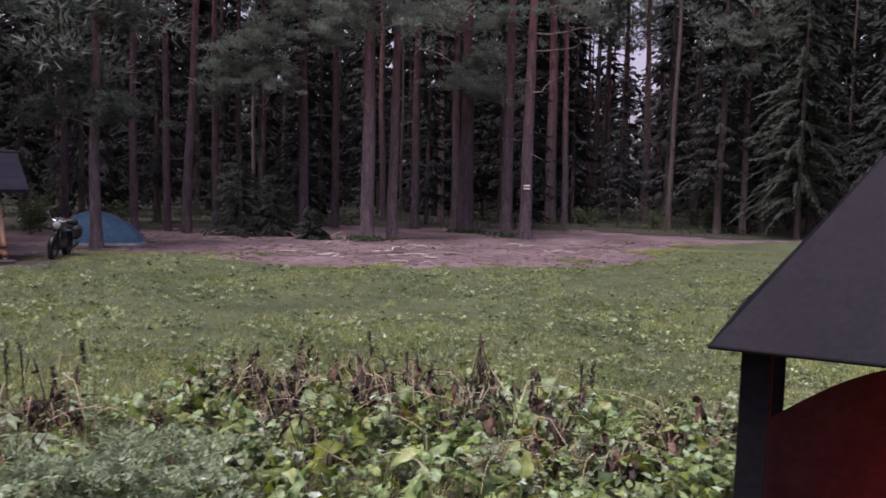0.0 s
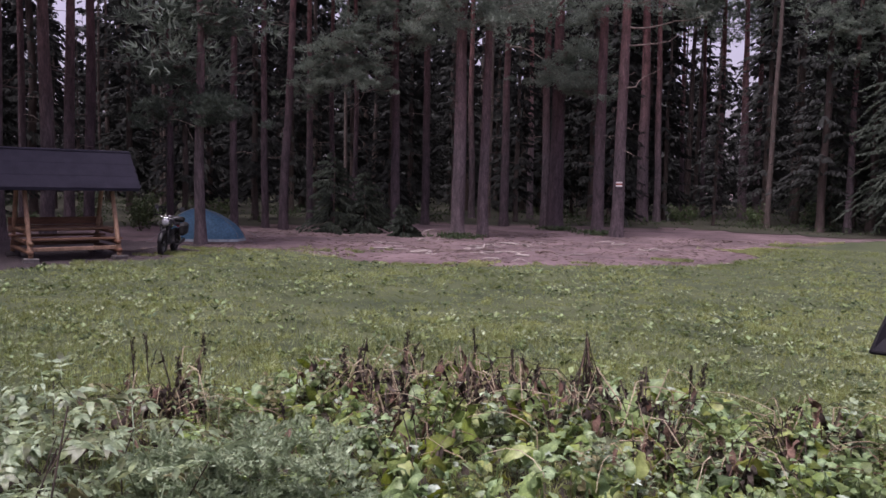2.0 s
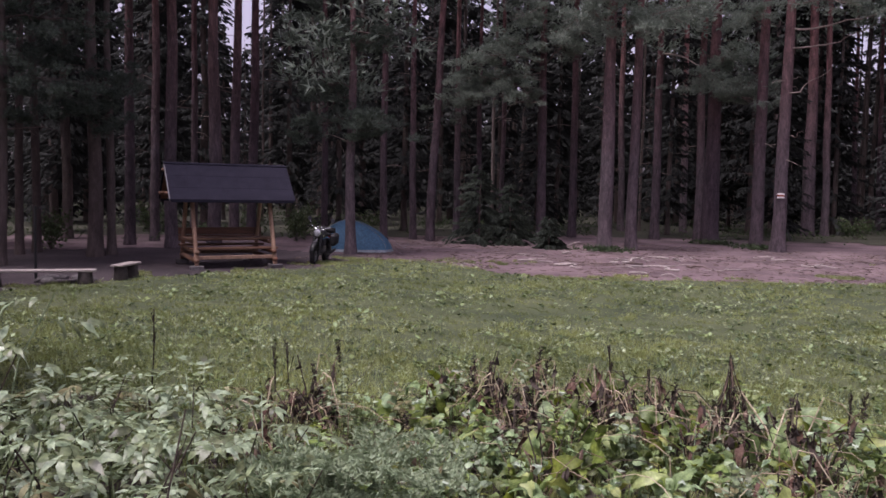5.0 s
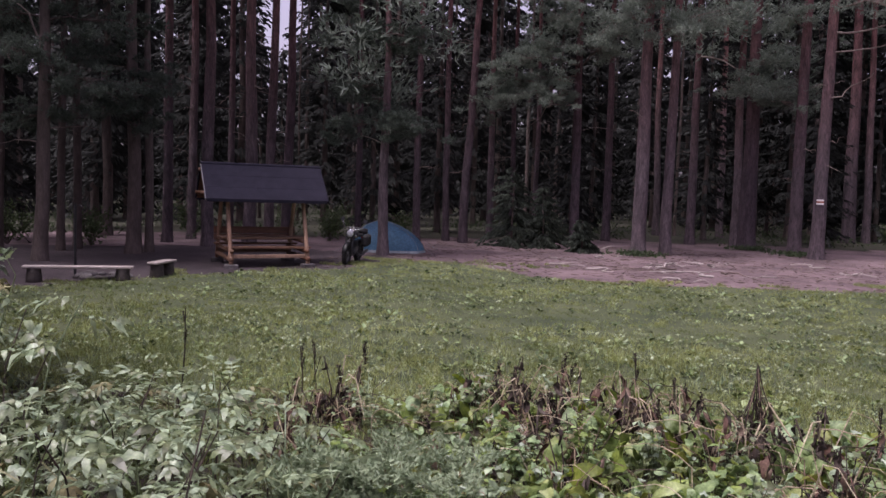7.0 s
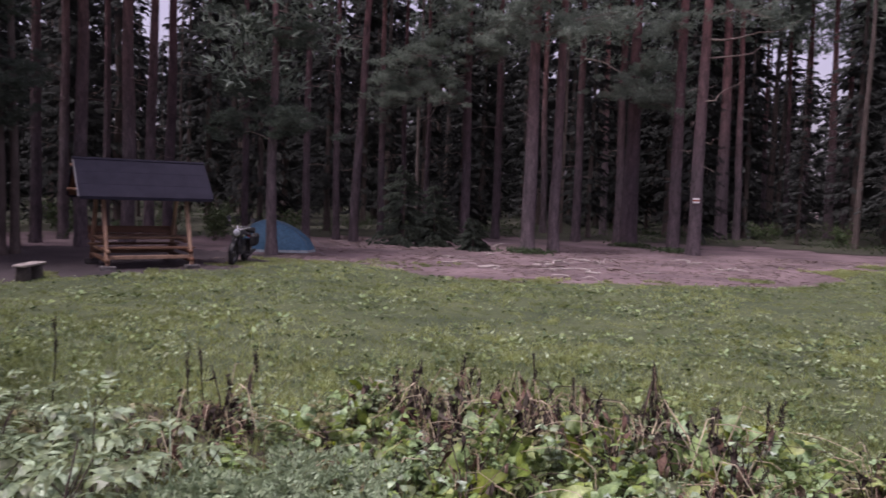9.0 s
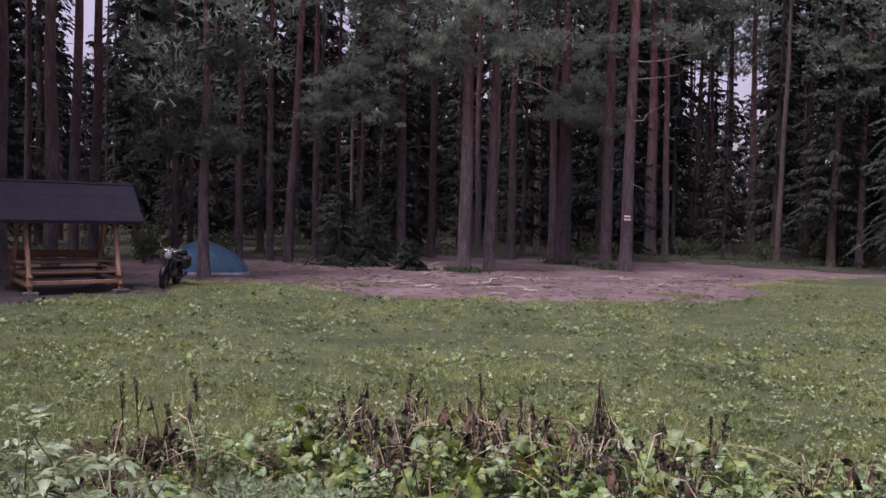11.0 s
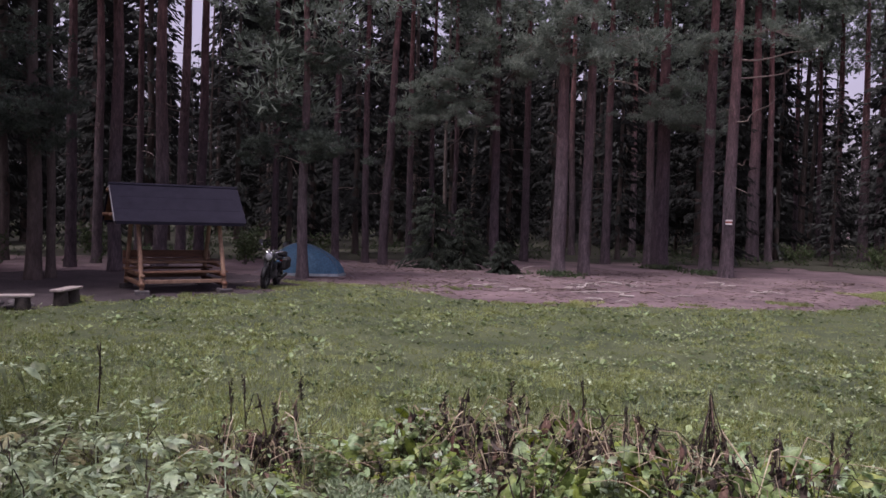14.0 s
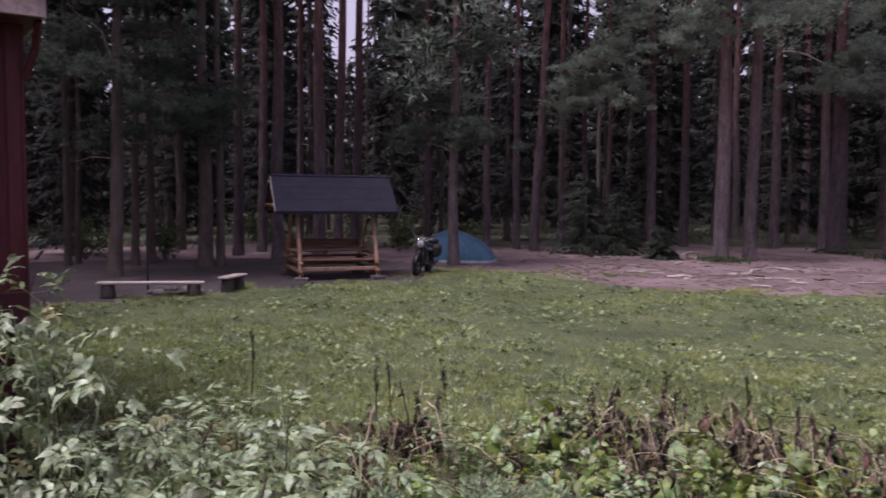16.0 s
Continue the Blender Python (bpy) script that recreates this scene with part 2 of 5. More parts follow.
def thing(name, m=None, label="", category="", group="", kind=""):
    ob = new(name)
    ob.empty_display_size = 0.1
    if m is not None:
        ob.matrix_basis = m
    return tagged(ob, label, category, group, kind)


def part_me(name, me, parent=None, label="", m=None):
    ob = new(name, me)
    if parent is not None:
        ob.parent = parent
    if m is not None:
        ob.matrix_basis = m
    return tagged(ob, label)


def part(name, bm, mat, parent=None, label="", smooth=False, m=None):
    """Links a bmesh as one mesh object under a thing or a part."""
    me = bpy.data.meshes.new(name)
    bmesh.ops.recalc_face_normals(bm, faces=bm.faces[:])
    if smooth:
        for f in bm.faces:
            f.smooth = True
    bm.to_mesh(me)
    bm.free()
    me.materials.append(mat)
    return part_me(name, me, parent, label, m)


def box(bm, size, m=Matrix(), bevel=0.01):
    g = bmesh.ops.create_cube(bm, size=1.0, matrix=m @ Matrix.Diagonal((*size, 1)))
    if bevel:
        vs = set(g["verts"])
        es = [e for e in bm.edges if e.verts[0] in vs and e.verts[1] in vs]
        bmesh.ops.bevel(bm, geom=es, offset=bevel, segments=1, affect="EDGES")
    return bm


def tube(bm, pts, radii, sides=8, caps=True):
    """A tube through points, with a radius at each."""
    pts = [Vector(p) for p in pts]
    if not hasattr(radii, "__len__"):
        radii = [radii] * len(pts)
    rings, up = [], None
    for i, p in enumerate(pts):
        d = (pts[min(i + 1, len(pts) - 1)] - pts[max(i - 1, 0)]).normalized()
        if up is None:
            up = d.orthogonal().normalized()
        up = (up - d * up.dot(d)).normalized()
        side = d.cross(up)
        rings.append([bm.verts.new(p + radii[i] * (math.cos(a) * up + math.sin(a) * side)) for a in [2 * math.pi * k / sides for k in range(sides)]])
    for a, b in zip(rings, rings[1:]):
        for k in range(sides):
            bm.faces.new((a[k], a[(k + 1) % sides], b[(k + 1) % sides], b[k]))
    if caps:
        bm.faces.new(rings[0][::-1])
        bm.faces.new(rings[-1])
    return bm


def lathe(bm, profile, sides=20, m=Matrix(), closed=False):
    """A turned shape about z from (radius, height) pairs."""
    rings = [[bm.verts.new(m @ Vector((r * math.cos(a), r * math.sin(a), z))) for a in [2 * math.pi * k / sides for k in range(sides)]] for r, z in profile]
    pairs = list(zip(rings, rings[1:])) + ([(rings[-1], rings[0])] if closed else [])
    for a, b in pairs:
        for k in range(sides):
            bm.faces.new((a[k], a[(k + 1) % sides], b[(k + 1) % sides], b[k]))
    if not closed:
        bm.faces.new(rings[0][::-1])
        bm.faces.new(rings[-1])
    return bm


def needles(centres, ways, count, length, width, spread=0.9):
    """Tufts of needles: thin triangles that spray from each centre about its way."""
    c = np.repeat(np.asarray(centres), count, 0)
    d = np.repeat(np.asarray(ways), count, 0) + rng.normal(0, spread, (len(c), 3))
    d /= np.linalg.norm(d, axis=1, keepdims=True) + 1e-9
    s = np.cross(d, rng.normal(0, 1, d.shape))
    s /= np.linalg.norm(s, axis=1, keepdims=True) + 1e-9
    ln = length * rng.uniform(0.6, 1.2, (len(c), 1))
    v = np.stack([c - s * width / 2, c + s * width / 2, c + d * ln], 1).reshape(-1, 3)
    return v, np.arange(len(v)).reshape(-1, 3)


def joined(pieces):
    vs, fs, n = [], [], 0
    for v, f in pieces:
        vs.append(v)
        fs.append(np.asarray(f) + n)
        n += len(v)
    return np.concatenate(vs), np.concatenate(fs)


# ---- ground: forest floor to the horizon, and the lawn on it ----
def bumps(x, y):
    fade = min(1.0, max(0.0, y / 3)) * min(1.0, max(0.0, (46 - y) / 6)) * min(1.0, max(0.0, (x + 27) / 5)) * min(1.0, max(0.0, (22 - x) / 5))
    return fade * (0.05 * noise.noise((x * 0.23, y * 0.23, 3.1)) + 0.015 * noise.noise((x * 0.9, y * 0.9, 7.7)))


LAWN_EDGE = [(-12.9, 14.0), (-12.3, 16.6), (-11.2, 18.4), (-9.8, 20.9), (-8.9, 23.0), (-7.6, 23.6), (-5.6, 22.0), (-2.7, 20.6), (1.5, 22.6), (5.2, 24.4), (7.6, 27.6), (9.8, 32.0), (14.0, 36.4), (22.0, 42.0), (40.0, 44.0), (44.0, -24.0), (-34.0, -24.0), (-30.0, 6.0), (-17.0, 10.0)]


def on_lawn(x, y, wobble=0.5):
    x += wobble * noise.noise((x * 0.7, y * 0.7, 0.3)) + 0.4 * wobble * noise.noise((x * 2.3, y * 2.3, 5.3))
    y += wobble * noise.noise((x * 0.7, y * 0.7, 9.3)) + 0.4 * wobble * noise.noise((x * 2.3, y * 2.3, 2.3))
    inside = False
    for (x0, y0), (x1, y1) in zip(LAWN_EDGE, LAWN_EDGE[1:] + LAWN_EDGE[:1]):
        if (y0 > y) != (y1 > y) and x < x0 + (y - y0) * (x1 - x0) / (y1 - y0):
            inside = not inside
    return inside


def sheet(xs, ys, lift, keep):
    n = len(ys)
    v = [(x, y, bumps(x, y) + lift) for x in xs for y in ys]
    f = [(i * n + j, (i + 1) * n + j, (i + 1) * n + j + 1, i * n + j + 1) for i in range(len(xs) - 1) for j in range(n - 1) if keep((xs[i] + xs[i + 1]) / 2, (ys[j] + ys[j + 1]) / 2)]
    return v, f


def spaced(a, b, near, far, step, wide):
    """Grid lines: close ones from near to far, wide ones beyond."""
    return sorted(set([round(near + step * k, 3) for k in range(int((far - near) / step) + 1)] + [x for x in wide if x < near - 0.5 or x > far + 0.5] + [a, b]))


gx = spaced(-900, 900, -28, 24, 0.4, (-400, -200, -120, -80, -60, -45, -34, 30, 45, 60, 80, 120, 200, 400))
gy = spaced(-900, 900, 0, 46, 0.4, (-400, -200, -100, -60, -40, -24, -12, -5, 52, 60, 70, 85, 110, 150, 250, 450))
v, f = sheet(gx, gy, 0.0, lambda x, y: True)
tagged(part_me("ground", obj_of("ground", v, f, LITTER, True)), "forest floor of reddish brown pine needle litter", "ground", kind="structure")
lx = spaced(-34, 44, -18, 20, 0.3, (-30, -26, -22, 24, 28, 32, 36, 40))
ly = spaced(-24, 45, 2, 36, 0.3, (-20, -14, -8, -4, -1, 37, 38, 39, 40, 41, 42, 43, 44))
v, f = sheet(lx, ly, 0.018, on_lawn)
tagged(part_me("lawn", obj_of("lawn", v, f, LAWN, True)), "mown green lawn of the forest clearing", "lawn", kind="structure")




def inside(ring, x, y):
    hit = False
    for (x0, y0), (x1, y1) in zip(ring, ring[1:] + ring[:1]):
        if (y0 > y) != (y1 > y) and x < x0 + (y - y0) * (x1 - x0) / (y1 - y0):
            hit = not hit
    return hit


# outline of the trodden ground whose colour also holds the trees' shade
EARTH_EDGE = [(-17.5, 9.8), (-12.5, 13.9), (-11.9, 16.6), (-10.8, 18.4), (-9.5, 20.9), (-9.0, 22.6), (-10.4, 24.6), (-14.0, 25.6), (-18.0, 24.0), (-24.0, 18.0), (-26.0, 10.0)]


def dark_earth(x, y):
    return inside(EARTH_EDGE, x + 0.8 * noise.noise((x * 0.6, y * 0.6, 1.3)) + 0.4 * noise.noise((x * 2.1, y * 2.1, 8.3)), y + 0.8 * noise.noise((x * 0.6, y * 0.6, 5.3)))


v, f = sheet([-27 + 0.3 * k for k in range(63)], [9 + 0.3 * k for k in range(60)], 0.009, dark_earth)
tagged(part_me("worn_earth", obj_of("worn_earth", v, f, SHADED_EARTH, True)), "trodden earth round the shelter and the fire place, darkened for tree shade", "bare earth", kind="structure")


# where the floor sheet lies that is mossy and coloured as shaded
def deep_floor(x, y):
    d = math.hypot(x, y) + 5.0 * noise.noise((x * 0.12, y * 0.12, 2.2)) + 2.0 * noise.noise((x * 0.5, y * 0.5, 6.2))
    return d > (43.0 if x > -9 else 36.0) and not inside(LAWN_EDGE, x, y)


v, f = sheet([-110 + 1.6 * k for k in range(130)], [6 + 1.6 * k for k in range(75)], 0.025, deep_floor)
tagged(part_me("forest_moss", obj_of("forest_moss", v, f, SHADED_MOSS, True)), "mossy floor deep in the forest, darkened for shade", "forest floor", kind="structure")


def put_z(x, y):
    return bumps(x, y)


# short grass and clover over the lawn, thicker and finer towards the house
def grass_patch():
    cs = []
    while len(cs) < 62000:
        d = 5.0 + 28.0 * rng.random() ** 1.0
        a = radians(rng.uniform(-58, 38))
        x, y = d * math.sin(a), d * math.cos(a)
        # tufts stand apart, with trodden gaps between them
        thick = 0.5 + 0.9 * noise.noise((x * 2.6, y * 2.6, 2.9)) + 0.5 * noise.noise((x * 0.6, y * 0.6, 4.9))
        if y > 4 and rng.random() < thick and on_lawn(x, y, 0.8):
            cs.append((x, y, put_z(x, y) + 0.015))
    cs = np.array(cs)
    tall = np.array([0.62 + 0.45 * noise.noise((c[0] * 0.35, c[1] * 0.35, 1.7)) + 0.5 * noise.noise((c[0] * 2.6, c[1] * 2.6, 2.9)) for c in cs]).clip(0.28, 1.35)
    v, f = needles(cs, np.tile((0.0, 0.0, 1.0), (len(cs), 1)), 5, 0.115, 0.014, 0.6)
    base = np.repeat(np.repeat(cs, 5, 0), 3, 0)
    v = base + (v - base) * np.repeat(tall, 15)[:, None]
    v[:, 2] = np.maximum(v[:, 2], np.repeat(cs[:, 2], 15) - 0.01)
    return obj_of("grass", v, f, BLADE)


tagged(part_me("grass", grass_patch()), "short uneven green grass blades of the lawn", "grass", kind="stuff")


def rosettes(name, count, size, leaves, lift, mat, reach=1.2):
    """Low broad-leaved plants in the grass: rings of folded, tilted leaves."""
    v, f, n = [], [], 0
    while n < count:
        d = 7.0 + 21.0 * rng.random() ** reach
        a = radians(rng.uniform(-58, 38))
        x0, y0 = d * math.sin(a), d * math.cos(a)
        if not on_lawn(x0, y0, 0.8) or noise.noise((x0 * 0.5, y0 * 0.5, 6.6)) < rng.uniform(-0.6, 0.3):
            continue
        z0, big = put_z(x0, y0) + lift, size * rng.uniform(0.55, 1.5)
        for k in range(int(rng.integers(leaves - 2, leaves + 3))):
            t, up, out = rng.uniform(0, 6.283), rng.uniform(-0.1, 1.1), rng.uniform(0.2, 1.3) * big
            s = big * rng.uniform(0.7, 1.2)
            c, q = math.cos(t), math.sin(t)
            z = z0 + rng.uniform(0.0, 0.05)
            i = len(v)
            x, y = x0 + c * out, y0 + q * out
            w = 0.42 * s
            v += [(x, y, z), (x + c * s * 0.55 - q * w, y + q * s * 0.55 + c * w, z + up * s * 0.6), (x + c * s, y + q * s, z + up * s * 0.75), (x + c * s * 0.55 + q * w, y + q * s * 0.55 - c * w, z + up * s * 0.45)]
            f.append((i, i + 1, i + 2, i + 3))
        n += 1
    return obj_of(name, v, f, mat)


tagged(part_me("clover", rosettes("clover", 5200, 0.034, 6, 0.035, CLOVER, 1.5)), "pale clover leaves in tufts in the lawn", "clover", kind="stuff")
tagged(part_me("plantain", rosettes("plantain", 2400, 0.062, 5, 0.015, PLANTAIN)), "dark flat plantain rosettes in the lawn", "plantain", kind="stuff")
tagged(part_me("dandelion", rosettes("dandelion", 1100, 0.065, 6, 0.03, DANDELION, 1.6)), "fresh green broad-leaved rosettes in the lawn", "dandelion", kind="stuff")
stray = []
while len(stray) < 5000:
    x, y = rng.uniform(-14, 14), rng.uniform(13, 36)
    if on_lawn(x, y, 3.2) and not on_lawn(x, y, 0.5):
        stray.append((x, y, put_z(x, y)))
v, f = needles(stray, np.tile((0.0, 0.0, 1.0), (len(stray), 1)), 5, 0.10, 0.014, 0.6)
tagged(part_me("stray_grass", obj_of("stray_grass", v, f, BLADE)), "thin stray grass where the lawn meets the litter", "grass", kind="stuff")
# ---- trees ----
def trunk_mesh(name, h, r, lean, mat, sides=11, flare=1.35):
    """A tapered, slightly crooked trunk; it leans by so much per metre."""
    rows = [0, 0.12, 0.35, 0.8, 1.6, 3, 5, 7, 9, 11, 14, 17, 20, 24, 28]
    rows = [z for z in rows if z < h - 0.5] + [h]
    kx, ky = rng.uniform(0, 50, 2)
    v = []
    for z in rows:
        rad = r * (1 - 0.82 * (z / h) ** 1.25) * (1 + (flare - 1) * math.exp(-z / 0.3))
        cx = lean[0] * z + 0.10 * noise.noise((kx, z * 0.22, 0)) * min(1, z / 2)
        cy = lean[1] * z + 0.10 * noise.noise((ky, z * 0.22, 4)) * min(1, z / 2)
        for k in range(sides):
            a = 2 * math.pi * k / sides
            rr = rad * (1 + 0.10 * noise.noise((kx + math.cos(a) * 1.3, math.sin(a) * 1.3, z * 0.9)))
            v.append((cx + rr * math.cos(a), cy + rr * math.sin(a), z - (0.1 if z == 0 else 0)))
    f = [(i * sides + k, i * sides + (k + 1) % sides, (i + 1) * sides + (k + 1) % sides, (i + 1) * sides + k) for i in range(len(rows) - 1) for k in range(sides)]
    return obj_of(name, v, f, mat, True)


def clump_needles(centre, radius, tufts, count, length, width, flat=0.45):
    p = rng.normal(0, 0.5, (tufts, 3)) * (radius, radius, radius * flat)
    ways = p / (np.linalg.norm(p, axis=1, keepdims=True) + 0.05) + (0, 0, 0.5)
    return needles(np.asarray(centre) + p, ways, count, length, width, 0.55)


def pine_crown(seed, wide, deep, clumps, tufts, length, width, mat=None):
    """A pine's crown about its own origin, which lies at the crown's foot on the trunk."""
    pieces = []
    for _ in range(clumps):
        h = rng.random() ** 0.8
        rad = wide * (0.35 + 0.9 * math.sin(math.pi * (0.15 + 0.8 * h))) * rng.uniform(0.25, 1.0)
        a = rng.uniform(0, 6.283)
        pieces.append(clump_needles((rad * math.cos(a), rad * math.sin(a), h * deep), rng.uniform(0.7, 1.2), tufts, 4, length, width))
    v, f = joined(pieces)
    return obj_of("crown", v, f, mat or NEEDLE)


CROWNS = [pine_crown(k, 2.3, 8.5, 66, 26, 0.36, 0.075) for k in range(3)]
# spruce colour on these crowns stands in for shade over the left trees
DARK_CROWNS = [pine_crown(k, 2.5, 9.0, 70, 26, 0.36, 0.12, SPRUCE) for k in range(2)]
FAR_CROWNS = [pine_crown(k, 2.6, 8.5, 46, 16, 0.6, 0.14) for k in range(2)]


def limb_points(start, end, sag, steps=7, wob=0.08):
    s, e = np.array(start, float), np.array(end, float)
    ks = rng.uniform(0, 40, 3)
    out = []
    for k in range(steps + 1):
        t = k / steps
        p = s + (e - s) * t
        p[2] += sag * math.sin(math.pi * t)
        out.append(p + wob * np.array([noise.noise((ks[0], t * 3, 0)), noise.noise((ks[1], t * 3, 0)), noise.noise((ks[2], t * 3, 0))]) * math.sin(math.pi * t / 1.1))
    return out


def pine(x, y, r, lx, ly, h=None, crown=None, far=False, stubs=4, label="tall straight Scots pine with reddish bark", dark=False):
    h = h or rng.uniform(19, 24)
    r *= 0.9
    t = thing("old_spruce" if dark and not far else "pine_tree", pose(x, y, put_z(x, y)), label, "tree", "pines at the edge of the clearing" if not far else "pines deep in the forest")
    part_me("trunk", trunk_mesh("trunk", h, r, (lx, ly), DARK_BARK if dark else BARK, 8 if far else 11), t)
    cb = h - rng.uniform(7.0, 8.5)
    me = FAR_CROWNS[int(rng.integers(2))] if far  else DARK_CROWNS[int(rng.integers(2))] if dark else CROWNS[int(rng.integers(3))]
    part_me("crown", me, t, "", pose(lx * (cb + 3), ly * (cb + 3), cb, 0, 0, rng.uniform(0, 360)))
    for _ in range(stubs):
        z = rng.uniform(3.0, 9.5)
        a, ln = rng.uniform(0, 6.283), rng.uniform(0.4, 1.7)
        bm = bmesh.new()
        c = np.array((lx * z, ly * z, z))
        e = c + (ln * math.cos(a), ln * math.sin(a), rng.uniform(-0.35, 0.25))
        tube(bm, limb_points(c, e, 0.08, 4, 0.12), [0.022, 0.018, 0.014, 0.01, 0.005], 5)
        if ln > 0.9:
            m2 = (c + e) / 2
            tube(bm, limb_points(m2, m2 + rng.normal(0, 0.3, 3), 0.0, 2, 0.05), [0.01, 0.007, 0.003], 4)
        part("dead_branch", bm, TWIG, t)
    return t


def bough(tree, start, end, sag, clumps, radius, tufts=70, thick=0.035, dark=False):
    """A living limb with flat clouds of needles about its outer half; in the tree's own coordinates."""
    pts = limb_points(start, end, sag, 7, 0.25)
    bm = bmesh.new()
    tube(bm, pts, [thick * (1 - 0.85 * k / 7) for k in range(8)], 6)
    pieces = []
    for _ in range(int(clumps * 2.9)):
        t = rng.uniform(0.38, 1.05)
        p = np.array(pts[min(7, int(t * 7))]) + rng.normal(0, 1, 3) * (radius * 0.9, radius * 0.9, radius * 0.40)
        tube(bm, limb_points(pts[min(7, int(t * 5))], p, 0.03, 3, 0.08), [0.012, 0.009, 0.006, 0.003], 4)
        pieces.append(clump_needles(p, radius * rng.uniform(0.25, 0.58), int(tufts * 0.6), 7, 0.125, 0.027, 0.5))
    b = part("bough", bm, DARK_BARK if dark else TWIG, tree)
    v, f = joined(pieces)
    part_me("needles", obj_of("needles", v, f, SHADE_NEEDLE if dark else NEEDLE), b, "pine needles darkened for shade" if dark else "grey-green pine needles")


# the pines that stand along the clearing: x, y, trunk radius, lean in x and y
EDGE_PINES = [
    (-3.05, 31.7, 0.31, 0.003, 0), (-2.11, 32.9, 0.24, 0.001, 0), (-1.52, 41.4, 0.25, -0.006, 0), (1.05, 39.2, 0.44, -0.008, 0),
    (2.86, 36.5, 0.29, -0.003, 0), (3.60, 35.3, 0.30, 0.006, 0), (-6.29, 35.9, 0.24, -0.015, 0), (-5.53, 40.4, 0.23, -0.008, 0),
    (-10.67, 33.1, 0.21, 0.033, 0.01), (-11.26, 39.2, 0.19, -0.006, 0), (-11.71, 33.8, 0.175, -0.013, 0), (-12.7, 32.7, 0.185, -0.005, 0),
    (-11.01, 25.3, 0.20, -0.001, 0), (-15.5, 32.6, 0.165, -0.002, 0), (-18.16, 30.8, 0.24, 0.018, 0.01), (-18.38, 29.8, 0.235, 0.015, 0.01),
    (-17.32, 26.7, 0.28, 0.004, 0), (-20.96, 30.7, 0.18, 0.007, 0), (-17.38, 24.2, 0.245, 0.002, 0), (-20.23, 27.0, 0.20, 0.01, 0), (-19.72, 24.9, 0.215, 0.003, 0),
    (-9.85, 43.5, 0.17, -0.012, 0), (-10.33, 39.9, 0.16, 0, 0), (7.71, 50.8, 0.25, -0.025, 0), (6.72, 50.1, 0.41, -0.02, 0), (12.1, 58.5, 0.19, -0.03, 0),
    (12.99, 57.5, 0.28, -0.02, 0), (14.06, 55.2, 0.35, -0.03, 0), (15.59, 57.8, 0.28, -0.02, 0), (-0.17, 49.3, 0.23, -0.02, 0), (-3.71, 48.2, 0.22, -0.02, 0), (10.2, 56.2, 0.19, -0.03, 0),
    (-17.59, 17.0, 0.21, 0.015, 0.02), (-19.39, 19.5, 0.14, 0.01, 0.01), (-19.61, 20.4, 0.145, 0, 0), (-17.38, 20.4, 0.25, -0.004, 0), (-17.28, 21.0, 0.145, -0.005, 0),
    (-21.07, 18.4, 0.115, 0.007, 0), (-21.43, 19.1, 0.10, 0.01, 0.01),
]
# from index 32 on, bark and crown are darkened to look shaded
pines = [pine(*row, h=rng.uniform(14.5, 16.5) if k > 31 else {12: 13.5, 3: 16.0, 0: 17.5, 6: 17.5}.get(k), stubs=5 if row[1] < 45 else 2, dark=k > 31, label="pine with a bare lower trunk, coloured dark for shade" if k > 31 else "tall straight Scots pine with reddish bark") for k, row in enumerate(EDGE_PINES)]

beside = pine(0.55, 41.2, 0.24, -0.006, 0, label="grey pine trunk close behind a thicker one")
right_pine = pine(16.6, 44.2, 0.22, 0.0, 0, 16.5, label="pine whose pale boughs show above the broad spruces")

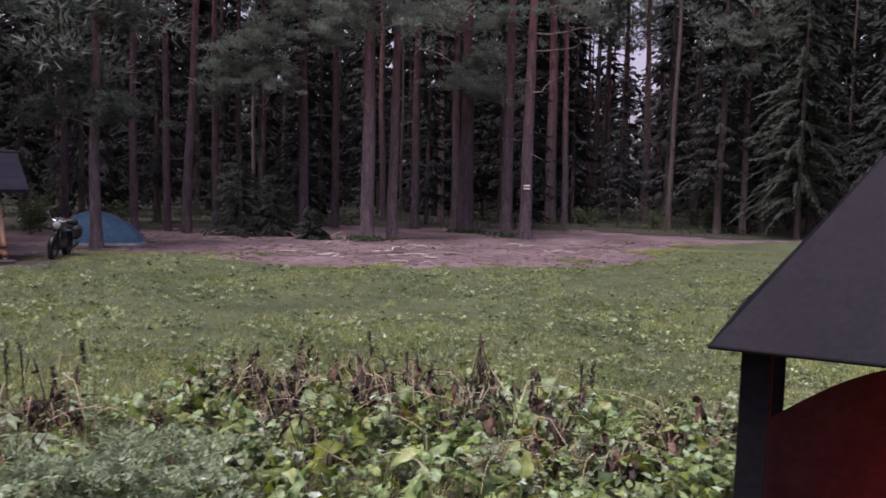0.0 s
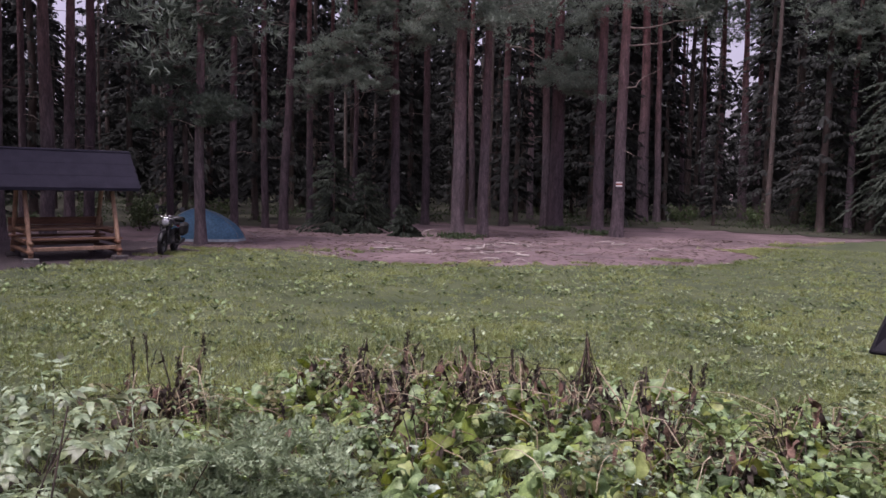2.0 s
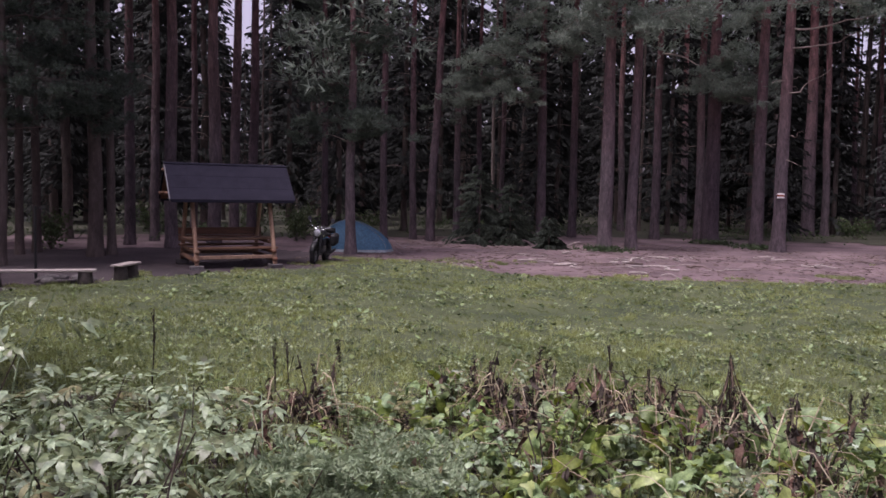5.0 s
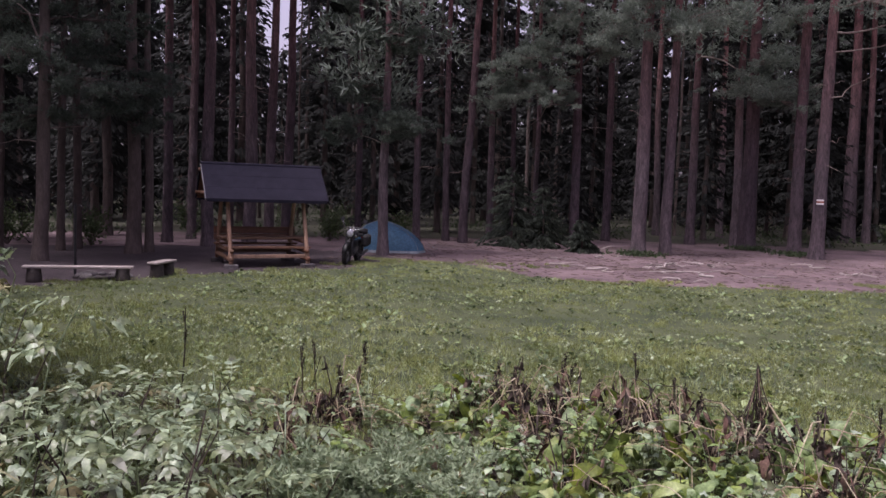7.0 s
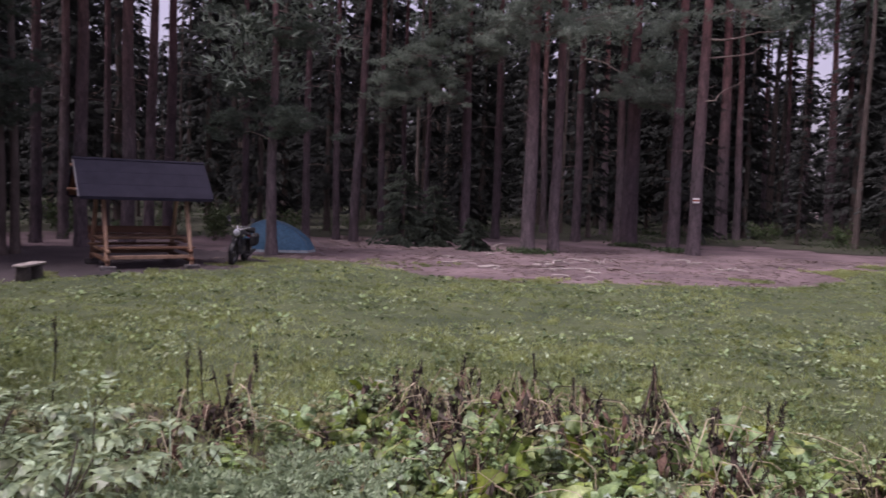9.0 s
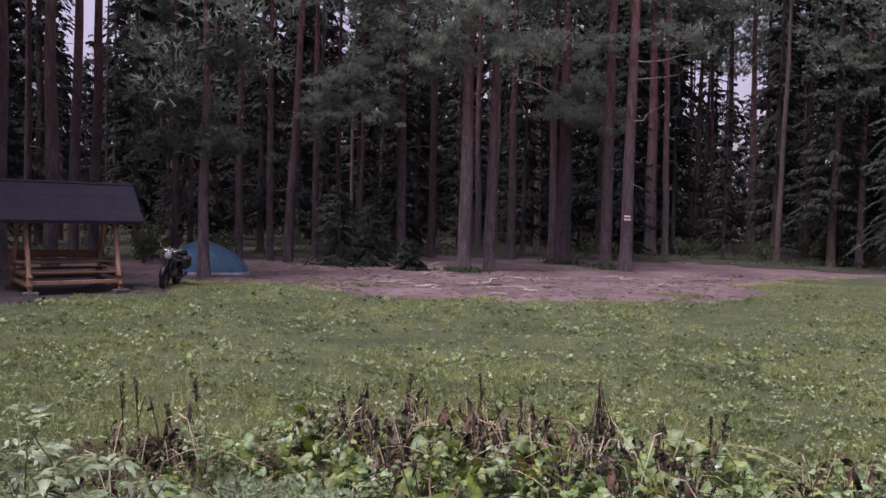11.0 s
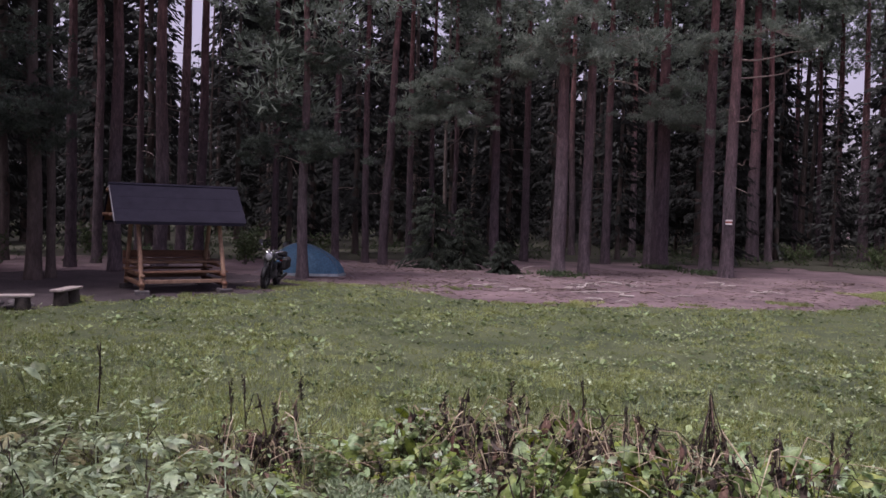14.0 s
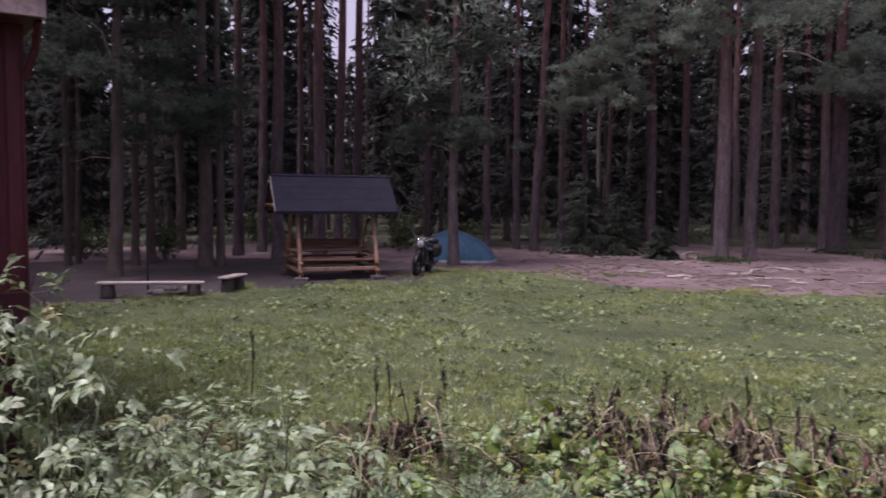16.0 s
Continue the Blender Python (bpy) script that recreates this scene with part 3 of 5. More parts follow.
# living boughs that hang into the clearing
P_G, P_D, P_A, P_M, P_L, P_E, P_F = pines[6], pines[3], pines[0], pines[12], pines[32], pines[4], pines[5]
for spec in (
    (P_G, (0, 0, 6.9), (-2.8, -3.2, 6.0), 0.3, 9, 0.60), (P_G, (0, 0, 7.4), (-3.4, -1.4, 6.4), 0.4, 9, 0.62), (P_G, (0, 0, 6.7), (-0.9, -2.6, 5.9), 0.2, 6, 0.5),
    (P_G, (0, 0, 7.2), (-3.7, -3.4, 6.7), 0.3, 12, 0.62), (P_G, (0, 0, 8.0), (-3.0, -3.6, 7.5), 0.3, 12, 0.62), (P_G, (0, 0, 7.6), (-4.3, -2.6, 5.7), 0.4, 11, 0.6), (P_G, (0, 0, 8.0), (1.6, -2.4, 8.3), 0.3, 9, 0.65), (P_G, (0, 0, 8.6), (-2.2, -2.0, 8.4), 0.3, 9, 0.65), (P_G, (0, 0, 9.2), (2.6, -1.4, 8.8), 0.3, 9, 0.65), (P_G, (0, 0, 9.4), (-1.0, -2.6, 9.6), 0.3, 9, 0.65),
    (P_A, (0, 0, 8.2), (1.4, -1.8, 8.0), 0.3, 8, 0.6), (P_A, (0, 0, 8.9), (2.6, -1.2, 8.4), 0.3, 9, 0.65), (P_A, (0, 0, 8.8), (-1.6, -1.4, 8.6), 0.3, 8, 0.6), (P_A, (0, 0, 9.6), (0.8, -2.2, 9.4), 0.3, 9, 0.6),
    (P_D, (0, 0, 7.6), (-1.2, -2.6, 6.9), 0.2, 8, 0.62), (P_D, (0, 0, 7.4), (0.6, -2.8, 6.6), 0.2, 10, 0.66), (P_D, (0, 0, 7.3), (2.2, -2.0, 6.8), 0.2, 9, 0.6), (P_D, (0, 0, 8.3), (0.2, -2.4, 8.0), 0.2, 8, 0.6), (P_D, (0, 0, 6.6), (1.9, -2.6, 6.1), 0.2, 6, 0.5),
    (P_M, (0, 0, 4.6), (-1.6, -0.4, 4.0), 0.2, 8, 0.5), (P_M, (0, 0, 4.7), (1.5, -0.7, 4.1), 0.2, 8, 0.5), (P_M, (0, 0, 5.2), (-0.8, 0.9, 4.9), 0.2, 6, 0.5), (P_M, (0, 0, 5.6), (-2.0, 0.4, 5.6), 0.3, 7, 0.55), (P_M, (0, 0, 4.4), (0.6, -1.0, 3.9), 0.1, 5, 0.45), (P_M, (0, 0, 7.0), (1.2, 0.2, 7.0), 0.3, 7, 0.55), (P_M, (0, 0, 7.4), (-1.3, -0.5, 7.4), 0.3, 7, 0.55),
    (P_L, (0, 0, 5.0), (1.8, 0.9, 4.5), 0.2, 9, 0.6), (P_L, (0, 0, 5.6), (0.2, -1.6, 5.2), 0.2, 9, 0.6), (P_L, (0, 0, 6.4), (2.0, 1.4, 6.4), 0.3, 9, 0.6), (P_L, (0, 0, 6.6), (-1.6, -0.6, 6.0), 0.3, 9, 0.6), (P_L, (0, 0, 4.2), (-1.2, 0.8, 3.6), 0.2, 7, 0.55), (P_L, (0, 0, 7.6), (0.6, 0.2, 7.5), 0.3, 9, 0.6),
    (pines[35], (0, 0, 5.2), (1.4, -0.6, 4.9), 0.2, 8, 0.55), (pines[35], (0, 0, 6.0), (-1.5, -0.8, 5.8), 0.2, 8, 0.55), (pines[35], (0, 0, 4.4), (1.0, -1.1, 3.9), 0.2, 7, 0.5),
    (right_pine, (0, 0, 10.4), (-1.6, -2.4, 10.0), 0.3, 9, 0.6), (right_pine, (0, 0, 10.8), (1.2, -2.6, 10.6), 0.3, 9, 0.6), (right_pine, (0, 0, 11.2), (-2.4, -1.2, 11.2), 0.3, 8, 0.6), (right_pine, (0, 0, 9.2), (-1.0, -2.2, 8.7), 0.2, 5, 0.45),
    (P_E, (0, 0, 9.3), (-1.4, -1.6, 9.2), 0.3, 8, 0.6), (P_F, (0, 0, 9.9), (2.4, -1.6, 9.4), 0.3, 7, 0.6),
):
    # boughs of these three trees take the shaded needle colour
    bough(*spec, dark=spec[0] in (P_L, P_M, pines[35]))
# bare crooked limbs that show against the dark
for tr, s, e, sag, th in ((P_G, (0, 0, 6.3), (-2.1, -1.5, 5.1), 0.35, 0.04), (P_F, (0, 0, 9.0), (3.4, -1.0, 9.5), -0.2, 0.05), (P_F, (0, 0, 8.2), (3.0, -0.8, 8.9), -0.2, 0.04), (P_F, (0, 0, 6.4), (1.5, -0.8, 7.3), -0.15, 0.035), (pines[2], (0, 0, 9.2), (3.0, -3.0, 7.0), 0.5, 0.05), (P_F, (0, 0, 4.6), (0.8, -0.5, 4.75), 0.05, 0.025), (pines[13], (0, 0, 5.6), (0.9, -0.4, 6.4), -0.1, 0.03), (P_L, (0, 0, 6.0), (-0.9, -0.7, 7.3), 0.3, 0.035)):
    bm = bmesh.new()
    tube(bm, limb_points(s, e, sag, 7, 0.3), [th * (1 - 0.8 * k / 7) for k in range(8)], 6)
    part("dead_branch", bm, TWIG, tr, "bare grey crooked branch")

# trail mark on one pine: white, red, white
mark_at = thing("trail_mark", pose(3.60, 35.3, 2.2) @ Matrix.Diagonal((1.05, 1.05, 1, 1)), "white and red painted trail mark on a pine trunk", "trail mark")
for z, mat, nm in ((0.14, WHITE, "white_stripe"), (0.07, BROWN_PAINT, "red_stripe"), (0.0, WHITE, "white_stripe")):
    bm = bmesh.new()
    ring = [[bm.verts.new((r * math.sin(a), -r * math.cos(a), z + dz)) for a in [radians(-26 + 52 * k / 8) for k in range(9)]] for r, dz in ((0.283, 0.0), (0.296, 0.004), (0.296, 0.062), (0.283, 0.066))]
    for p, q in zip(ring, ring[1:]):
        for k in range(8):
            bm.faces.new((p[k], p[k + 1], q[k + 1], q[k]))
    part(nm, bm, mat, mark_at)


def spruce_mesh(h, wide, whorls, per, twigs, low=0.04, fine=1.0, mat=None, fat=1.0, hang=1.0):
    """A spruce's drooping sprays of needles: loose whorls, each branch hung with side twigs."""
    v, f = [], []
    for i in range(whorls):
        hz = low + (1 - low) * (i / whorls) ** 1.15
        ln0 = wide * (1 - hz) ** 0.75 + 0.15
        for _ in range(per):
            a, ln = rng.uniform(0, 6.283), ln0 * rng.uniform(0.45, 1.15)
            z = hz * h + rng.uniform(-0.9, 0.9) * h / whorls
            dx, dy = math.cos(a), math.sin(a)
            droop, rise = rng.uniform(0.1, 0.5) * hang, rng.uniform(0.0, 0.2)
            for k in range(twigs):
                t = 0.15 + 0.85 * (k + rng.random()) / twigs
                px, py, pz = dx * ln * t, dy * ln * t, z - droop * ln * t * t + rise * ln * t
                side = rng.choice((-1, 1)) * rng.uniform(0.3, 1.0)
                tl = ((0.26 + 0.42 * (1 - t)) * min(1.0, ln) * rng.uniform(0.7, 1.3) + 0.1) * fine
                ex = px + (dx * 0.7 - dy * side * 0.75) * tl
                ey = py + (dy * 0.7 + dx * side * 0.75) * tl
                ez = pz - rng.uniform(0.15, 0.95) * tl
                w = (0.055 * tl + 0.02 * fine) * fat
                n = len(v)
                mx, my, mz = (px + ex) / 2, (py + ey) / 2, (pz + ez) / 2
                v += [(px, py, pz), (mx - dy * w, my + dx * w, mz - 0.06), (ex, ey, ez), (mx + dy * w, my - dx * w, mz + 0.03), (mx + dx * w, my + dy * w, mz - tl * 0.28 * fat ** 0.5)]
                f += [(n, n + 1, n + 2), (n, n + 2, n + 3), (n, n + 4, n + 2)]
    return obj_of("foliage", v, f, mat or SPRUCE)


SPRUCES = [(h, spruce_mesh(h, w, wh, 6, 13, lo, 0.8, None, 1.6)) for h, w, wh, lo in ((17.0, 2.7, 32, 0.07), (20.0, 3.0, 34, 0.10), (23.0, 3.2, 34, 0.13))]
FAR_SPRUCE = [(h, spruce_mesh(h, w, 26, 6, 13, lo, 0.76, None, 2.1)) for h, w, lo in ((20.0, 3.3, 0.03), (24.0, 3.5, 0.05))]
NEAR_SPRUCE = [(15.0, spruce_mesh(15.0, 3.5, 30, 9, 44, 0.13, 0.55, SPRUCE_NEAR, 1.0, 1.7)), (18.0, spruce_mesh(18.0, 3.6, 32, 9, 42, 0.13, 0.55, SPRUCE_NEAR, 1.0, 1.7))]
SPRUCE_TRUNKS = {}


def spruce(x, y, kind, s=1.0, turn=0.0, label="tall dark green spruce with drooping branches", group="spruces in the forest"):
    h, me = kind
    if h not in SPRUCE_TRUNKS:
        SPRUCE_TRUNKS[h] = trunk_mesh("trunk", h, 0.018 * h * 0.55, (0, 0), DARK_BARK, 7)
    t = thing("spruce_tree", pose(x, y, put_z(x, y), 0, 0, turn) @ Matrix.Diagonal((s, s, s, 1)), label, "tree", group)
    part_me("trunk", SPRUCE_TRUNKS[h], t)
    part_me("foliage", me, t)
    return t


# spruces that fill the dark behind the pines; thin where the sky shows through
def gap(az):
    return abs(az + 31.2) < 1.7 or abs(az - 12.2) < 3.0


taken = [(x, y) for x, y, *_ in EDGE_PINES]


def clear_of(x, y, d):
    return all((x - a) ** 2 + (y - b) ** 2 > d * d for a, b in taken)


for ring, near, far, step, kinds in ((0, 46, 54, 3.0, SPRUCES), (1, 55, 66, 2.5, FAR_SPRUCE), (2, 70, 80, 2.0, FAR_SPRUCE)):
    az = -70.0
    while az < 52.0:
        a, d = radians(az + rng.uniform(-1.2, 1.2)), rng.uniform(near, far)
        x, y = d * math.sin(a), d * math.cos(a)
        k = kinds[int(rng.integers(len(kinds)))]
        s = rng.uniform(0.85, 1.15)
        if gap(math.degrees(a)):
            s *= (0.56, 0.72, 0.78)[ring] if az > 0 else (0.5, 0.72, 0.8)[ring]
        if clear_of(x, y, 2.0):
            spruce(x, y, k, s, rng.uniform(0, 360))
            taken.append((x, y))
        az += step * rng.uniform(0.7, 1.3)
# pines deep among them, their bark kept dark for the forest's shade
for _ in range(95):
    a, d = radians(rng.uniform(-66, 46)), rng.uniform(48, 78)
    x, y = d * math.sin(a), d * math.cos(a)
    if clear_of(x, y, 1.2):
        pine(x, y, rng.uniform(0.09, 0.19), rng.uniform(-0.012, 0.012), 0, rng.uniform(21, 26), far=True, stubs=1, dark=True, label="slender pine trunk deep in the dark forest")
        taken.append((x, y))
# spruces close by on the clearing's two sides
for x, y, k, s, rz in ((18.2, 41.0, 0, 1.0, 10), (21.6, 44.5, 1, 1.0, 80), (23.4, 40.0, 0, 1.1, 200), (27.5, 43.5, 1, 1.1, 150), (31.0, 38.0, 1, 1.0, 60), (19.0, 50.0, 1, 1.2, 300)):
    spruce(x, y, NEAR_SPRUCE[k], s, rz, "broad spruce with grey-green boughs at the clearing's edge", "spruces at the edge of the clearing")
for x, y, k, s, rz in ((-24.5, 21.5, 0, 0.95, 10), (-26.0, 16.5, 1, 1.0, 80), (-23.6, 26.0, 2, 0.9, 200), (-27.0, 29.0, 1, 1.0, 20), (-25.0, 33.5, 0, 1.0, 20), (-30.0, 22.0, 2, 1.0, 20), (-31.0, 12.0, 1, 1.1, 20), (-16.6, 36.5, 0, 0.9, 50), (-14.4, 40.0, 1, 0.9, 10), (-8.0, 44.0, 0, 0.8, 70), (-1.0, 45.5, 1, 0.75, 0), (4.6, 46.0, 0, 0.85, 110)):
    spruce(x, y, SPRUCES[k], s, rz)
# tall unseen spruces, added west of the cabin only to shade the fire place
for x, y, k, s, rz in ((-17.0, 6.6, 2, 1.05, 10), (-19.6, 9.6, 2, 1.1, 130), (-22.4, 12.0, 1, 1.15, 70), (-21.5, 6.2, 2, 1.1, 220), (-25.2, 9.8, 1, 1.2, 40), (-25.4, 13.9, 2, 1.1, 300), (-14.8, 2.8, 1, 1.1, 90)):
    spruce(x, y, SPRUCES[k], s, rz)
# far woods, and unseen trees added behind and beside the house to block light
def woods(name, places):
    pieces = []
    kinds = []
    for h in (20.0, 24.0):
        src = spruce_mesh(h, 3.6, 18, 4, 5, 0.02, 1.45, None, 4.2)
        co = np.zeros(len(src.vertices) * 3)
        src.vertices.foreach_get("co", co)
        kinds.append((co.reshape(-1, 3), np.array([p.vertices[:] for p in src.polygons])))
        stem = np.array([(-0.16, 0, 0), (0.16, 0, 0), (0, 0, h), (0, -0.16, 0), (0, 0.16, 0), (0, 0, h)])
        kinds[-1] = joined([kinds[-1], (stem, np.array([(0, 1, 2), (3, 4, 5)]))])
    for k, (x, y, s) in enumerate(places):
        co, fs = kinds[k % 2]
        c, n = math.cos(k * 2.4) * s, math.sin(k * 2.4) * s
        pieces.append((np.column_stack([co[:, 0] * c - co[:, 1] * n + x, co[:, 0] * n + co[:, 1] * c + y, co[:, 2] * s]), fs))
    v, f = joined(pieces)
    return obj_of(name, v, f, SPRUCE)


spots = []
for near, far, step, low, tall in ((84, 98, 1.5, 0.76, 1.1), (100, 110, 0.9, 0.80, 1.3), (112, 122, 0.8, 0.91, 1.55)):
    az = -70.0
    while az < 52.0:
        a, d = radians(az + rng.uniform(-0.8, 0.8)), rng.uniform(near, far)
        s = rng.uniform(0.9, 1.1) * ((low + 0.02 if az > 0 else low + 0.12) if gap(math.degrees(a)) else tall)
        spots.append((d * math.sin(a), d * math.cos(a), s))
        az += step * rng.uniform(0.7, 1.3)
tagged(part_me("far_woods", woods("far_woods", spots)), "dark distant spruce woods behind the pines", "woods", kind="stuff")
spots = []
for k in range(56):
    b = 56 + k * 4.0 + rng.uniform(-2, 2)
    # those on the right stand nearer, to darken that side of the lawn
    a, d = radians(b), rng.uniform(25, 33) if b < 120 else rng.uniform(34, 46)
    spots.append((d * math.sin(a), d * math.cos(a), rng.uniform(0.8, 1.1)))
tagged(part_me("woods_behind", woods("woods_behind", spots)), "unseen spruces added round the clearing to block low sky light", "woods", kind="stuff")


# young spruces before the pines, and low growth on the forest floor
def young_spruce(x, y, h, wide, label):
    """A bushy young tree, hung with sprays to the ground."""
    t = thing("young_spruce", pose(x, y, put_z(x, y)), label, "young spruce")
    part_me("trunk", trunk_mesh("trunk", h, 0.05, (0, 0), DARK_BARK, 6), t)
    part_me("foliage", spruce_mesh(h * 1.05, wide, 13, 9, 20, 0.03, 0.5, SPRUCE_NEAR, 0.8), t)


young_spruce(-8.3, 32.4, 3.3, 1.55, "bushy dark young spruce under the pines")
young_spruce(-7.1, 33.0, 2.5, 1.4, "bushy dark young spruce under the pines")
young_spruce(-5.2, 31.5, 1.25, 0.75, "small round young spruce by the litter patch")
young_spruce(16.0, 45.0, 3.2, 1.3, "pale green young spruce at the clearing's edge")


def undergrowth():
    cs = []
    while len(cs) < 9000:
        a, d = radians(rng.uniform(-62, 40)), rng.uniform(32, 80)
        x, y = d * math.sin(a), d * math.cos(a)
        if noise.noise((x * 0.25, y * 0.25, 8.8)) > rng.uniform(-0.1, 0.35) and not on_lawn(x, y) and (y > 40.5 or x < -13):
            cs.append((x, y, put_z(x, y) + rng.uniform(0.05, 0.42)))
    v, f = needles(cs, np.tile((0, 0, 0.6), (len(cs), 1)), 7, 0.13, 0.035, 0.8)
    return obj_of("undergrowth", v, f, MOSS)


tagged(part_me("undergrowth", undergrowth()), "low green bilberry growth on the forest floor", "undergrowth", kind="stuff")
def shrub(x, y, h, wide):
    t = thing("forest_shrub", pose(x, y, put_z(x, y)), "dim grey-green leafy shrub between the trunks", "shrub", "shrubs in the forest")
    bm, cs = bmesh.new(), []
    for _ in range(9):
        a, o = rng.uniform(0, 6.283), wide * rng.uniform(0.15, 1.0)
        e = (o * math.cos(a), o * math.sin(a), h * rng.uniform(0.55, 1.0))
        tube(bm, limb_points((0, 0, -0.03), e, 0.1, 4, 0.15), [0.014, 0.011, 0.009, 0.006, 0.003], 4)
        cs.append(np.array(e) * rng.uniform(0.35, 1.05, (46, 1)) + rng.normal(0, 0.16, (46, 3)))
    part("stems", bm, DARK_BARK, t)
    c = np.concatenate(cs)
    c[:, 2] = np.maximum(c[:, 2], 0.04)
    v, f = needles(c, np.tile((0.0, 0.0, 0.2), (len(c), 1)), 3, 0.12, 0.06, 0.9)
    part_me("foliage", obj_of("foliage", v, f, PLANTAIN), t)


for x, y, h, wide in ((-15.8, 30.5, 1.3, 1.0), (-17.0, 33.5, 1.5, 1.2), (-14.2, 33.8, 1.1, 1.1), (-19.6, 33.2, 1.4, 1.1), (-21.8, 29.0, 1.3, 1.0), (-20.4, 21.8, 1.2, 0.9), (-22.6, 20.4, 1.4, 1.0), (-9.2, 38.2, 1.0, 0.9), (8.8, 47.5, 1.1, 1.0), (12.6, 47.2, 1.2, 1.1), (15.4, 45.6, 1.5, 1.1)):
    shrub(x, y, h, wide)
for (x, y) in ((1.2, 38.6), (2.9, 35.9), (-3.0, 31.2)):
    c = np.column_stack([x + rng.normal(0, 0.5, 160), y + rng.normal(0, 0.3, 160), np.full(160, 0.03) + rng.uniform(0, 0.16, 160)])
    v, f = needles(c, np.tile((0, 0, 0.6), (160, 1)), 5, 0.14, 0.05, 0.8)
    tagged(part_me("moss_tuft", obj_of("moss_tuft", v, f, MOSS)), "dark green tuft at a pine's foot", "tuft", kind="stuff")
# ---- picnic shelter: splayed log posts, felt roof, built-in table and benches ----
def log(name, a, b, r, parent, mat=None, label="", sides=10):
    bm = bmesh.new()
    a, b = Vector(a), Vector(b)
    tube(bm, [a + (b - a) * t for t in (0, 0.02, 0.5, 0.98, 1)], [r * 0.86, r, r * 0.97, r * 0.93, r * 0.8], sides)
    return part(name, bm, mat or LOG, parent, label, True)


def plank(name, size, m, mat, parent, bevel=0.008, label=""):
    return part(name, box(bmesh.new(), size, m, bevel), mat, parent, label)


def shelter(m):
    g = thing("picnic_shelter", m, "log picnic shelter with dark felt gable roof, table and benches", "shelter")
    W, D, EAVE, RIDGE = 1.065, 1.12, 1.86, 2.81
    for sx in (-1, 1):
        for sy in (-1, 1):
            log("post", (sx * W, sy * D, 0.1), (sx * W * 1.0, sy * 0.38, 2.12), 0.06, g)
            part("footing", box(bmesh.new(), (0.36, 0.28, 0.14), pose(sx * W, sy * D, 0.04, 0, 0, 7 * sx), 0.02), SOOTY_STONE, g, "dark stone block")
        # beams take the darker plank brown, standing for shade under the roof
        log("cross_beam", (sx * W, -1.18, 0.24), (sx * W, 1.18, 0.24), 0.07, g, PLANK)
        log("seat_beam", (sx * (W - 0.02), -1.15, 0.46), (sx * (W - 0.02), 1.15, 0.46), 0.06, g, PLANK)
        log("table_beam", (sx * (W - 0.03), -0.62, 0.70), (sx * (W - 0.03), 0.62, 0.70), 0.05, g, PLANK)
        log("tie_beam", (sx * W, -0.72, 1.90), (sx * W, 0.72, 1.90), 0.065, g, PLANK)
        log("king_post", (sx * W, 0, 1.93), (sx * W, 0, 2.62), 0.05, g, PLANK)
    for y, z in ((-0.55, 2.02), (0.55, 2.02), (0, 2.66)):
        log("purlin", (-1.78, y, z), (1.58, y, z), 0.055, g, PLANK)
    for y in (-0.80, -0.62):
        plank("seat_plank", (2.40, 0.16, 0.05), pose(0, y - 0.05, 0.545), PLANK, g)
    for y in (0.80, 0.62):
        plank("seat_plank", (2.40, 0.16, 0.05), pose(0, y + 0.05, 0.545), PLANK, g)
    for y in (-0.28, -0.09, 0.10, 0.29):
        plank("table_plank", (2.38, 0.175, 0.05), pose(0, y, 0.775), PLANK, g)
    for y in (-1.0, 1.0):
        # back rail coloured darker as if shaded, front rail left light
        plank("front_rail", (2.25, 0.045, 0.10), pose(0, y * 0.97, 0.31), PLANK if y > 0 else LOG, g)
    plank("backrest", (2.40, 0.05, 0.20), pose(0, 0.92, 0.93, -8), PLANK, g)
    plank("backrest", (2.40, 0.05, 0.17), pose(0, 0.89, 0.73, -8), PLANK, g)
    # roof: two slopes of boards under felt, with trim at the gables and a ridge cap
    run, rise = 0.93, RIDGE - EAVE
    slope, ang = math.hypot(run, rise), math.degrees(math.atan2(rise, run))
    for sy in (-1, 1):
        mid = pose(-0.02, sy * run / 2, (EAVE + RIDGE) / 2 + 0.02, ang if sy < 0 else -ang, 0, 0)
        plank("roof_deck", (3.32, slope + 0.02, 0.025), mid @ pose(0, 0, -0.022), PLANK, g, 0.004)
        for k in range(3):
            bm = bmesh.new()
            box(bm, (3.38, slope / 3 + 0.05, 0.012), mid @ pose(0, (k - 1) * slope / 3 * 1.0, 0.004 + 0.004 * (k if sy < 0 else 2 - k)), 0.003)
            part("roof_felt", bm, FELT, g, "dark blue-grey roofing felt strip")
        for sx in (-1, 1):
            plank("barge_board", (0.025, slope + 0.04, 0.07), mid @ pose(sx * 1.70, 0, -0.02), TRIM_METAL if sx < 0 and sy < 0 else FELT, g, 0.005, "pale metal edge trim" if sx < 0 and sy < 0 else "")
        plank("fascia", (3.32, 0.03, 0.09), pose(-0.02, sy * (run + 0.005), EAVE - 0.02), FELT, g, 0.004)
    part("ridge_cap", tube(bmesh.new(), [(-1.73, 0, RIDGE + 0.02), (1.68, 0, RIDGE + 0.02)], 0.05, 8), FELT, g)
    return g


shelter(pose(-12.50, 20.03, 0.0, 0, 0, 45))


